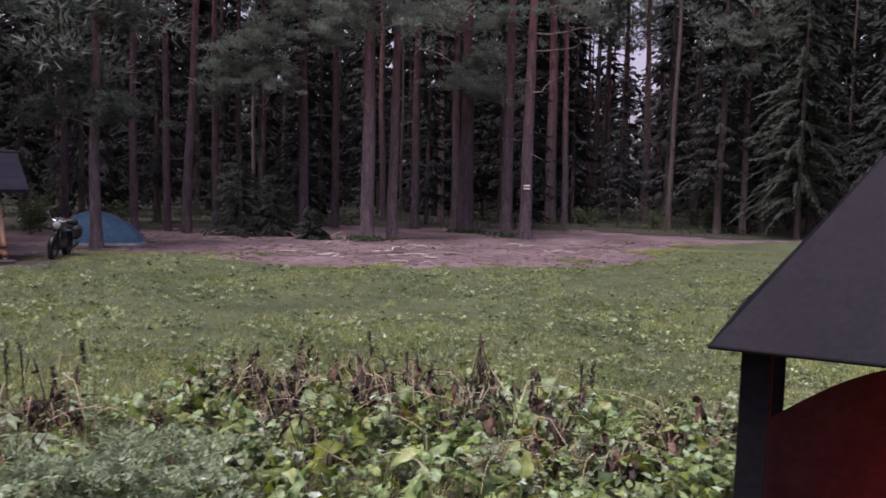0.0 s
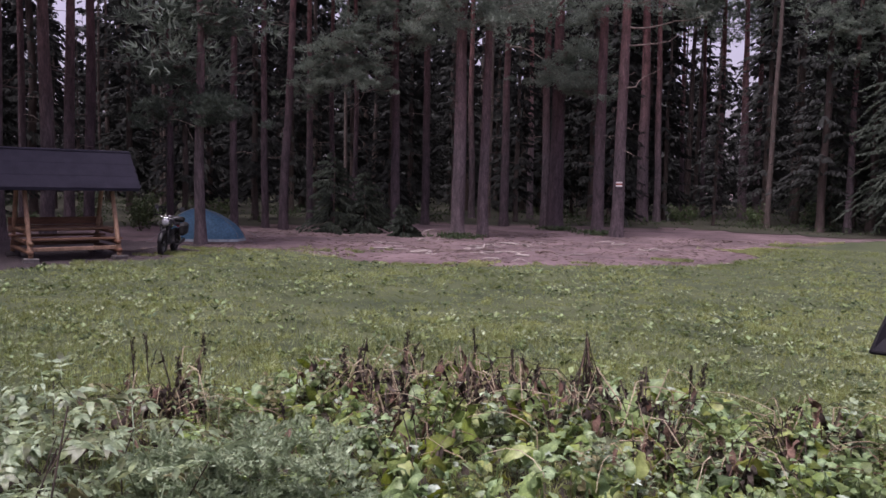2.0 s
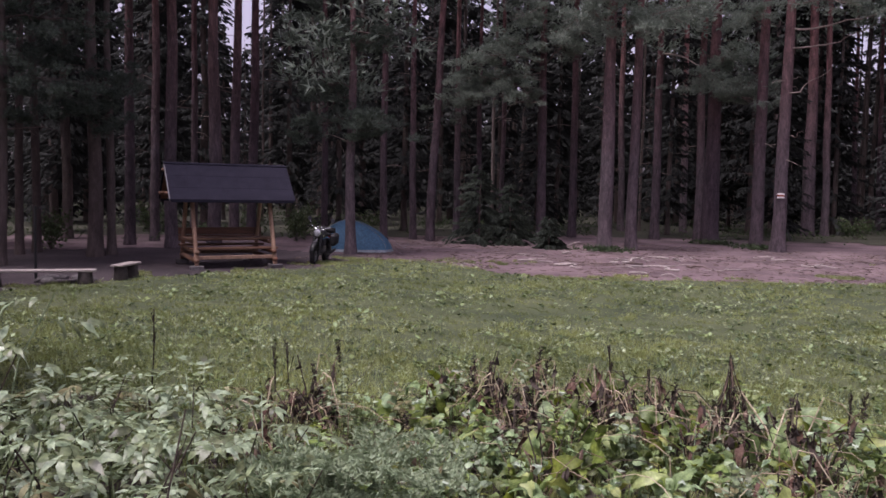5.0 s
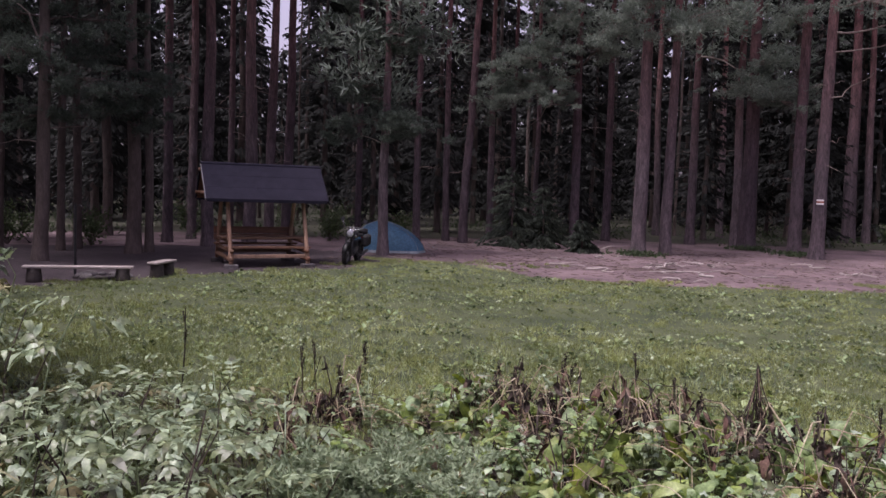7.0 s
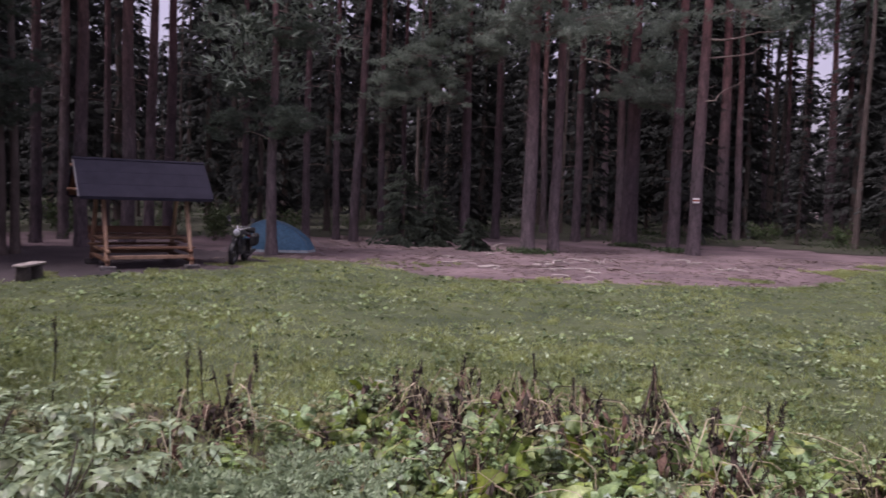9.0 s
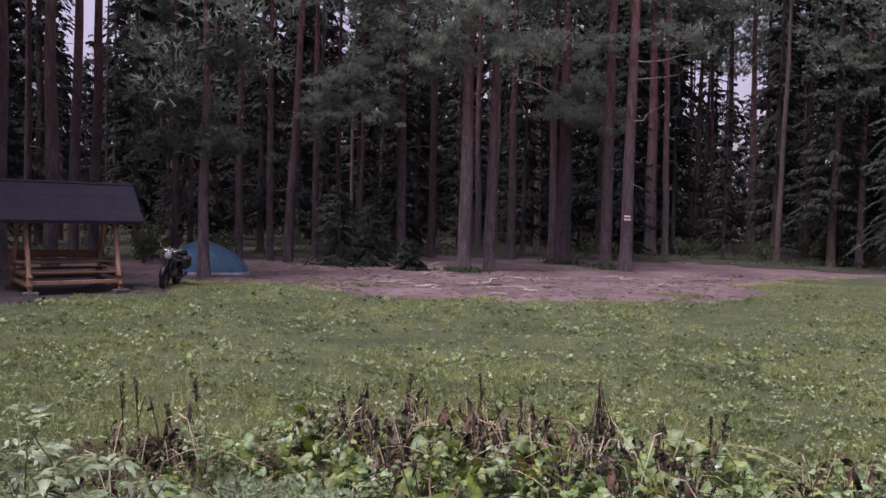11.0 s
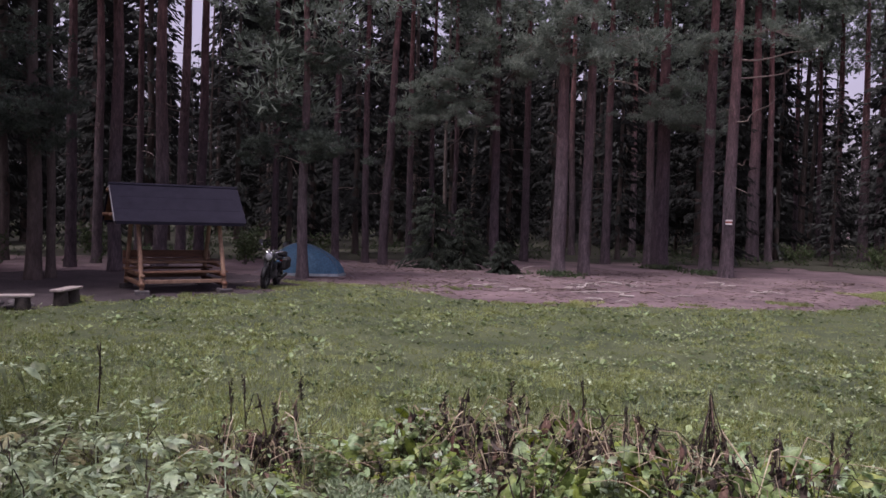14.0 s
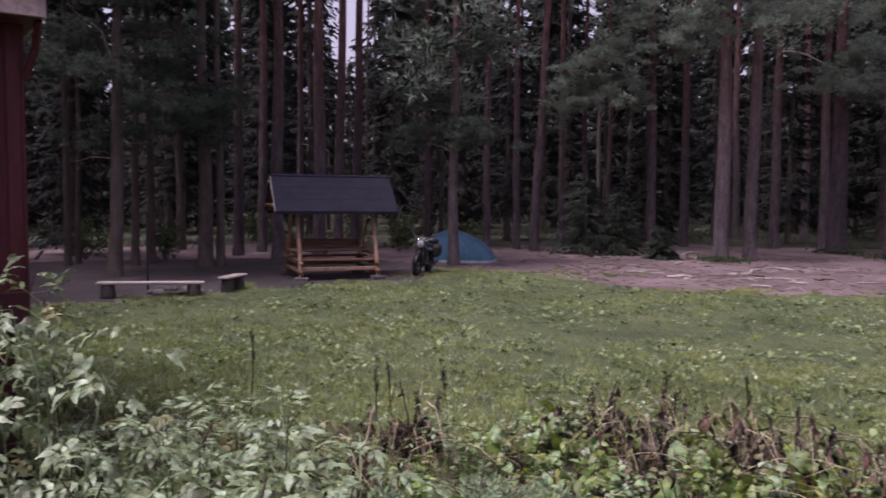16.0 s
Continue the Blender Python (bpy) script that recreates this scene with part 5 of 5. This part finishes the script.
def in_weeds(x, y):
    """Weeds grow this side of a wavering line."""
    line = np.interp(x, (-9, -6.5, -4.9, -4.0, -2.9, -2.2, -0.9, -0.2, 0.7, 1.8, 2.5, 5.0), (6.9, 7.4, 7.9, 8.1, 7.4, 8.2, 8.7, 8.3, 7.9, 7.6, 7.2, 6.7))
    return y < line + 0.35 * noise.noise((x * 1.1, y * 1.1, 4.4))


LEAF_MIX = (DOCK, DOCK, YOUNG_DOCK, PALE_DOCK, DOCK, YELLOW_DOCK, DOCK, PALE_DOCK, DOCK, YOUNG_DOCK, DOCK, DOCK, YOUNG_DOCK, DOCK)
DOCK_LEAVES = [leaf_mesh("leaf", rng.uniform(0.10, 0.17) if m is PALE_DOCK else rng.uniform(0.13, 0.40), rng.uniform(0.06, 0.09) if m is PALE_DOCK else rng.uniform(0.07, 0.17), rng.uniform(0.1, 1.5), rng.uniform(0.008, 0.024), m, fold=rng.uniform(-0.2, 0.9), rows=9, teeth=0.03, belly=rng.uniform(0.55, 0.9), twist=rng.uniform(-0.9, 0.9)) for m in LEAF_MIX]


def dock_plant(k):
    t = thing("dock_plant", pose(0, 0, -20), "broad-leaved green dock plant in the weed bed", "weed", "dock plants")
    n = 7 + k % 4
    for i in range(n):
        a = 360 * i / n + rng.uniform(-25, 25)
        up = rng.uniform(-12, 78)
        h = rng.uniform(0.04, 0.34)
        part_me("leaf", DOCK_LEAVES[int(rng.integers(len(DOCK_LEAVES)))], t, "", pose(0.05 * math.cos(radians(a)), 0.05 * math.sin(radians(a)), h, 0, 0, a) @ pose(0, 0, 0, rng.uniform(-50, 50), -up, 0) @ Matrix.Diagonal((*(rng.uniform(0.5, 1.25),) * 3, 1)))
    part_me("stalk", stem_mesh("stalk", [(0, 0, -0.03), (0.01, 0, 0.12), (0.015, 0.01, 0.26)], 0.02, 0.008, DOCK), t)
    return t


docks = [dock_plant(k) for k in range(8)]
placed = []


def room(x, y, d):
    ok = all((x - a) ** 2 + (y - b) ** 2 > d * d for a, b in placed[-400:])
    if ok:
        placed.append((x, y))
    return ok


n = 0
for _ in range(4000):
    x, y = rng.uniform(-2.6, 4.2), rng.uniform(4.4, 8.3)
    if n >= 185 or not in_weeds(x, y + 0.10) or not room(x, y, 0.22) or x < -2.9 + (8 - y) * 0.35:
        continue
    sc = rng.uniform(0.6, 1.05) * (1.0 if y < 7 else 1.1)
    m = pose(x, y, put_z(x, y), 0, 0, rng.uniform(0, 360)) @ Matrix.Diagonal((sc, sc, sc, 1))
    copy_thing(docks[n % 8], m).matrix_basis = m
    n += 1
for d in docks:
    x, y = rng.uniform(-1.2, 2.2), rng.uniform(5.0, 7.0)
    d.matrix_basis = pose(x, y, put_z(x, y), 0, 0, rng.uniform(0, 360))


# dead brown stalks, bent over, hung with limp withered leaves
SHRIVEL = [leaf_mesh("withered_leaf", rng.uniform(0.12, 0.30), rng.uniform(0.024, 0.055), rng.uniform(0.6, 1.5), 0.016, DRIED if k % 5 else RUSSET, fold=rng.uniform(0.9, 1.6), rows=7, teeth=0.12, twist=rng.uniform(-2, 2)) for k in range(7)]


def seed_head(ln, r):
    c = np.column_stack([rng.normal(0, r * 0.5, 60), rng.normal(0, r * 0.5, 60), rng.uniform(0, ln, 60)])
    v, f = needles(c, np.tile((0, 0, 0.7), (60, 1)), 2, 0.04, 0.012, 0.6)
    return obj_of("seed_head", v, f, DRIED)


SEEDS = [seed_head(rng.uniform(0.12, 0.24), rng.uniform(0.014, 0.028)) for _ in range(4)]


def dead_plant(k, h):
    t = thing("dead_stalks", pose(0, 0, -20), "dead brown stalks with limp withered leaves, bent over", "dead weed", "dead weed stalks")
    for i in range(6 + k % 3):
        a, out = rng.uniform(0, 6.283), rng.uniform(0.03, 0.42)
        hh = h * rng.uniform(0.4, 1.1)
        dx, dy = math.cos(a), math.sin(a)
        bend = rng.random() < 0.72
        pts = [(0.04 * dx, 0.04 * dy, -0.03), (out * 0.4 * dx + rng.normal(0, 0.02), out * 0.4 * dy, hh * 0.5), (out * dx, out * dy, hh)]
        if bend:
            far = rng.uniform(0.10, 0.5)
            pts += [((out + far * 0.4) * dx, (out + far * 0.4) * dy, hh * 0.97), ((out + far) * dx, (out + far) * dy + 0.04, hh * rng.uniform(0.3, 0.8))]
        mat = STRAW if rng.random() < 0.34 else RUSSET if rng.random() < 0.4 else DRIED
        s = part_me("stalk", stem_mesh("stalk", pts, rng.uniform(0.006, 0.010), 0.003, mat), t, "pale straw stalk" if mat is STRAW else "")
        if not bend and rng.random() < 0.25:
            part_me("seed_head", SEEDS[int(rng.integers(4))], s, "", pose(*pts[-1], rng.uniform(-20, 20), rng.uniform(-20, 20)) @ pose(0, 0, -0.1))
        for _ in range(int(rng.integers(1, 4))):
            u = rng.uniform(0.35, 1.0)
            part_me("withered_leaf", SHRIVEL[int(rng.integers(7))], s, "", pose(out * u * dx, out * u * dy, hh * u, 0, 0, rng.uniform(0, 360)) @ pose(0, 0, 0, rng.uniform(-60, 60), rng.uniform(45, 95), 0))
    return t


deads = [dead_plant(k, 0.62) for k in range(8)]
spots = []
for cx, cy, sx, sy, cnt in ((-1.75, 7.7, 0.32, 0.25, 11), (-1.05, 7.9, 0.28, 0.25, 9), (-1.3, 6.9, 0.3, 0.35, 8), (-3.5, 7.3, 0.14, 0.15, 3), (-4.1, 7.4, 0.15, 0.15, 1), (-3.2, 6.5, 0.4, 0.3, 3), (-1.6, 5.5, 0.12, 0.15, 3), (-0.3, 7.5, 0.22, 0.25, 4), (0.15, 7.3, 0.2, 0.2, 3), (0.8, 6.2, 0.18, 0.2, 3), (1.2, 6.1, 0.15, 0.2, 3), (0.85, 7.1, 0.25, 0.2, 3), (2.15, 6.9, 0.12, 0.15, 3), (1.7, 6.4, 0.3, 0.3, 2)):
    for _ in range(int(cnt * 1.25 + 0.5)):
        x, y = rng.normal(cx, sx), rng.normal(cy, sy)
        spots.append((x, y, rng.uniform(0.55, 1.0) if y < 7.2 else rng.uniform(0.6, 1.12)))
for i, (x, y, sc) in enumerate(spots):
    m = pose(x, y, put_z(x, y), rng.uniform(-16, 16), rng.uniform(-16, 16), rng.uniform(0, 360)) @ Matrix.Diagonal((sc, sc, sc, 1))
    if i < 8:
        deads[i].matrix_basis = m
    else:
        copy_thing(deads[i % 8], m).matrix_basis = m

# a dead plant whose drooping seed stems make a dark cone
cone = thing("dead_dock_cone", pose(0.37, 7.74, 0.0), "dead dark brown dock with drooping seed stems forming a cone", "dead weed")
part_me("stalk", stem_mesh("stalk", [(0, 0, -0.03), (0.01, 0, 0.45), (0.0, 0.0, 0.90)], 0.008, 0.004, DRIED), cone)
for k in range(26):
    a, o = rng.uniform(0, 6.283), rng.uniform(0.06, 0.24)
    c, q, zt = math.cos(a), math.sin(a), rng.uniform(0.55, 0.88)
    o *= 1.15 if c > 0 else 0.85
    lo = rng.uniform(0.02, 0.32)
    pts = [(0.01 * c, 0.01 * q, zt), (o * 0.30 * c + rng.normal(0, 0.012), o * 0.30 * q, zt * 0.78 + lo * 0.15), (o * 0.7 * c + rng.normal(0, 0.015), o * 0.7 * q, (zt + lo) * 0.47), (o * c, o * q, lo)]
    s = part_me("stalk", stem_mesh("stalk", pts, 0.0045, 0.003, RUSSET if k % 4 == 0 else DRIED), cone)
    if k % 2 == 0:
        part_me("withered_leaf", SHRIVEL[k % 7], s, "", pose(pts[2][0], pts[2][1], pts[2][2], 0, 0, k * 70) @ pose(0, 0, 0, 30, 75, 0) @ Matrix.Diagonal((0.6, 0.6, 0.6, 1)))
    if k % 3 == 0:
        part_me("seed_head", SEEDS[k % 4], s, "", pose(pts[2][0], pts[2][1], pts[2][2] - 0.1, 0, 0, k * 40) @ Matrix.Diagonal((0.8, 0.8, 0.8, 1)))

# dark seed stalks that stand above the rest
for x, y, h in ((-5.6, 7.6, 0.95), (-4.3, 8.0, 0.55), (-4.15, 8.05, 0.6), (-0.75, 8.55, 0.72), (-0.32, 7.85, 0.66), (-0.2, 7.75, 0.62), (1.35, 7.7, 0.62)):
    t = thing("seed_stalk", pose(x, y, put_z(x, y), rng.uniform(-5, 5), rng.uniform(-5, 5), rng.uniform(0, 360)), "upright dark dead seed stalk among the weeds", "dead weed", "dead seed stalks")
    s = part_me("stalk", stem_mesh("stalk", [(0, 0, -0.03), (0.01, 0, h * 0.5), (0.0, 0.02, h)], 0.009, 0.006, DRIED), t)
    for z in (0.66, 0.88):
        part_me("seed_head", SEEDS[int(rng.integers(4))], s, "", pose(0.005, 0.01, h * z - 0.06, rng.uniform(-14, 14), rng.uniform(-14, 14), z * 300) @ Matrix.Diagonal((0.55, 0.55, 0.7, 1)))

# straw stalks lying across the leaves
for k in range(70):
    x, y = rng.uniform(-3.6, 3.4), rng.uniform(5.2, 8.0)
    a, ln = rng.uniform(0, 6.283), rng.uniform(0.35, 0.9)
    z = rng.uniform(0.20, 0.42)
    bow, tip = rng.uniform(0.02, 0.14), rng.uniform(-0.2, 0.25)
    pts = [(0, 0, -z)] + [(ln * u * math.cos(a + bow * u * 4), ln * u * math.sin(a + bow * u * 4), bow * math.sin(3.1 * u) + tip * u * u) for u in (0.06, 0.25, 0.45, 0.65, 0.85, 1.0)]
    if in_weeds(x, y):
        tagged(part_me("straw_stalk", stem_mesh("straw_stalk", pts, 0.0045, 0.002, (STRAW, DRIED, RUSSET)[k % 3]), None, "", pose(x, y, put_z(x, y) + z)), "pale dry stalk leaning over green leaves", "dry stalk", "dry stalks")

# tall bramble and nettle growth by the cabin
BLADES = [leaf_mesh("leaflet", rng.uniform(0.12, 0.19), rng.uniform(0.044, 0.064), rng.uniform(0.2, 0.8), 0.005, NETTLE, fold=rng.uniform(-0.3, 0.4), rows=6, teeth=0.07, belly=0.62) for _ in range(5)]


def compound_leaf(k):
    """Three to five leaflets on one stalk."""
    pieces = []
    spread = ((0.0, 0.20, 0.85), (42, 0.17, 0.72), (-42, 0.17, 0.72), (55, 0.11, 0.68), (-55, 0.11, 0.68), (65, 0.05, 0.6), (-65, 0.05, 0.6))[: 5 if k % 2 else 7]
    for ang, off, s in spread:
        src = BLADES[int(rng.integers(5))]
        co = np.zeros(len(src.vertices) * 3)
        src.vertices.foreach_get("co", co)
        co = co.reshape(-1, 3) * s
        m = np.array(pose(0, 0, 0, rng.uniform(-15, 15), rng.uniform(-5, 25), ang).to_3x3())
        co = co @ m.T + (0.05 + off, 0, 0)
        fs = np.array([p.vertices[:] for p in src.polygons])
        pieces.append((co, fs))
    st = np.array([(0, -0.003, 0), (0, 0.003, 0), (0.25, 0.002, 0.005), (0.25, -0.002, 0.005)])
    pieces.append((st, np.array([(0, 1, 2, 3)])))
    v, f = joined(pieces)
    return obj_of("leaf", v, f, DRY_NETTLE if k == 5 else NETTLE, True)


COMPOUND = [compound_leaf(k) for k in range(6)]


def bramble(k, h):
    t = thing("bramble_cane", pose(0, 0, -20), "leafy pale green bramble cane beside the cabin", "bramble", "bramble canes")
    a = rng.uniform(0, 6.283)
    b = 0.25 * h
    pts = [(0, 0, -0.05), (0.05 * math.cos(a), 0.05 * math.sin(a), h * 0.4), (0.35 * b * math.cos(a), 0.35 * b * math.sin(a), h * 0.75), (b * math.cos(a), b * math.sin(a), h)]
    part_me("cane", stem_mesh("cane", pts, 0.008, 0.004, DRIED if k % 2 else NETTLE), t)
    for i in range(7):
        u = 0.25 + 0.75 * (i / 6) ** 0.7
        x, y = np.interp(u, (0, 0.4, 0.75, 1), [p[0] for p in pts]), np.interp(u, (0, 0.4, 0.75, 1), [p[1] for p in pts])
        s = rng.uniform(0.8, 1.3)
        part_me("leaf", COMPOUND[int(rng.integers(6))], t, "", pose(x, y, h * u, 0, 0, i * 137.5 + rng.uniform(-20, 20)) @ pose(0, 0, 0, rng.uniform(-25, 25), rng.uniform(-30, 22), 0) @ Matrix.Diagonal((s, s, s, 1)))
    return t


canes = [bramble(k, 1.0) for k in range(6)]
n = 0
placed.clear()
for _ in range(6000):
    x, y = rng.uniform(-6.6, -1.0), rng.uniform(2.3, 7.4)
    d = math.hypot(x + 0.2, y - 0.5)
    az = math.degrees(math.atan2(x + 0.2, y - 0.5))
    # tall and close by the cabin, lower towards the lawn
    if n >= 125 or d < 2.6 or d > 7.6 or az > -23 - (d - 3) * 3.0 or not in_weeds(x, y + 0.3) or not room(x, y, 0.20):
        continue
    hh = (1.45 - 0.20 * (d - 3.2)) * rng.uniform(0.7, 1.0) * (1.0 if az < -26 else 0.7)
    hh = max(hh, 0.45) if az < -36 else min(max(hh, 0.45), 0.92)
    if az < -48 and d > 3.6:
        hh = rng.uniform(1.3, 1.75)
    m = pose(x, y, put_z(x, y), rng.uniform(-8, 8), rng.uniform(-8, 8), rng.uniform(0, 360)) @ Matrix.Diagonal((0.9, 0.9, hh, 1))
    if n < 6:
        canes[n].matrix_basis = m
    else:
        copy_thing(canes[n % 6], m).matrix_basis = m
    n += 1


# small-leaved herbs among the docks
TINY = [leaf_mesh("leaf", rng.uniform(0.05, 0.085), rng.uniform(0.032, 0.055), rng.uniform(0.1, 0.8), 0.004, NETTLE, fold=rng.uniform(0.0, 0.5), rows=5, teeth=0.1) for _ in range(4)]


def herb(k):
    t = thing("small_herb", pose(0, 0, -20), "small-leaved pale green herb among the docks", "weed", "small herbs")
    bm, pieces = bmesh.new(), []
    for _ in range(5):
        a, o, h = rng.uniform(0, 6.283), rng.uniform(0.03, 0.20), rng.uniform(0.18, 0.50)
        c, q = math.cos(a), math.sin(a)
        tube(bm, [(0, 0, -0.02), (o * 0.5 * c, o * 0.5 * q, h * 0.6), (o * c, o * q, h)], [0.004, 0.003, 0.002], 4)
        for i in range(9):
            u = 0.3 + 0.7 * i / 8
            src = TINY[int(rng.integers(4))]
            co = np.zeros(len(src.vertices) * 3)
            src.vertices.foreach_get("co", co)
            r = np.array((pose(0, 0, 0, 0, 0, i * 137 + a * 50) @ pose(0, 0, 0, rng.uniform(-30, 30), rng.uniform(-40, 20), 0)).to_3x3())
            pieces.append((co.reshape(-1, 3) * rng.uniform(0.7, 1.3) @ r.T + (o * u * c, o * u * q, h * u), np.array([p.vertices[:] for p in src.polygons])))
    part("stem", bm, NETTLE, t)
    v, f = joined(pieces)
    part_me("foliage", obj_of("foliage", v, f, (NETTLE, DOCK, NETTLE, YOUNG_DOCK, DRY_NETTLE)[k], True), t)
    return t


herbs = [herb(k) for k in range(5)]
n = 0
for _ in range(2000):
    x, y = rng.uniform(-3.6, 3.8), rng.uniform(4.6, 8.2)
    if n >= 95 or not in_weeds(x, y + 0.1) or x < -3.6 + (7.4 - y) * 0.5:
        continue
    sc = rng.uniform(0.7, 1.25)
    m = pose(x, y, put_z(x, y), rng.uniform(-12, 12), rng.uniform(-12, 12), rng.uniform(0, 360)) @ Matrix.Diagonal((sc, sc, sc, 1))
    if n < 5:
        herbs[n].matrix_basis = m
    else:
        copy_thing(herbs[n % 5], m).matrix_basis = m
    n += 1


# feathery tansy between brambles and docks
def frond_mesh():
    pieces = []
    for k in range(13):
        t = 0.2 + 0.8 * k / 12
        for sg in (-1, 1):
            ln = 0.10 * math.sin(math.pi * (0.15 + 0.8 * max(0.0, 1 - t) ** 0.9)) + 0.015
            cs = np.array([(0.34 * t + 0.3 * ln * u, sg * ln * u, 0.10 * t - 0.16 * t * t - 0.1 * ln * u) for u in (0.25, 0.5, 0.75, 1.0)])
            pieces.append(needles(cs, np.tile((0.6, sg * 0.5, 0.0), (4, 1)), 3, 0.042, 0.018, 0.5))
    v, f = joined(pieces)
    return obj_of("frond", v, f, FERN)


FRONDS = [frond_mesh() for _ in range(4)]


def tansy(k):
    t = thing("tansy_plant", pose(0, 0, -20), "feathery blue-green tansy plant among the weeds", "weed", "tansy plants")
    for i in range(12):
        z = rng.uniform(0.12, 0.66)
        part_me("frond", FRONDS[i % 4], t, "", pose(rng.normal(0, 0.05), rng.normal(0, 0.05), z, 0, 0, i * 137 + rng.uniform(-20, 20)) @ pose(0, 0, 0, rng.uniform(-20, 20), -rng.uniform(0, 45), 0))
    part_me("stalk", stem_mesh("stalk", [(0, 0, -0.03), (0.01, 0, 0.3), (0, 0.02, 0.66)], 0.007, 0.004, FERN), t)
    return t


tansies = [tansy(k) for k in range(3)]
for i in range(11):
    x, y = rng.normal(-1.95, 0.26), rng.normal(4.5, 0.28)
    m = pose(x, y, put_z(x, y), rng.uniform(-10, 10), rng.uniform(-10, 10), rng.uniform(0, 360))
    if i < 3:
        tansies[i].matrix_basis = m
    else:
        copy_thing(tansies[i % 3], m).matrix_basis = m


# soil sheet whose dark colour stands in for shade between the leaves
v, f = sheet([-8 + 0.25 * k for k in range(56)], [1.5 + 0.25 * k for k in range(30)], 0.03, lambda x, y: in_weeds(x, y + 0.15))
tagged(part_me("weed_bed", obj_of("weed_bed", v, f, BED, True)), "soil under the weeds, coloured dark for the shaded gaps", "soil", kind="structure")


# low leaves and grass that cover the soil between the weeds
def ground_cover():
    v, f = [], []
    k = 0
    while k < 2200:
        x, y = rng.uniform(-7.0, 5.0), rng.uniform(3.0, 8.8)
        if not in_weeds(x, y - 0.2):
            continue
        s, t, z = rng.uniform(0.03, 0.075), rng.uniform(0, 6.28), put_z(x, y) + rng.uniform(0.02, 0.24)
        ca, sa, tip = math.cos(t) * s, math.sin(t) * s, rng.uniform(-0.6, 0.6) * s
        i = len(v)
        v += [(x - ca, y - sa, z - tip), (x + 0.5 * sa, y - 0.5 * ca, z + 0.25 * s), (x + ca, y + sa, z + tip), (x - 0.5 * sa, y + 0.5 * ca, z + 0.25 * s)]
        f.append((i, i + 1, i + 2, i + 3))
        k += 1
    return obj_of("ground_cover", v, f, DOCK)


tagged(part_me("ground_cover", ground_cover()), "low green leaves covering the soil under the weeds", "ground cover", kind="stuff")
c = []
while len(c) < 8000:
    x, y = rng.uniform(-8.0, 6.5), rng.uniform(5.2, 13.5)
    if not in_weeds(x, y - 0.8 - 4.0 * rng.random() ** 1.5):
        continue
    c.append((x, y, put_z(x, y)))
v, f = needles(c, np.tile((0, 0, 1.0), (len(c), 1)), 4, 0.22, 0.008, 0.4)
tagged(part_me("tall_grass", obj_of("tall_grass", v, f, BLADE)), "longer grass along the edge of the weed bed", "grass", kind="stuff")
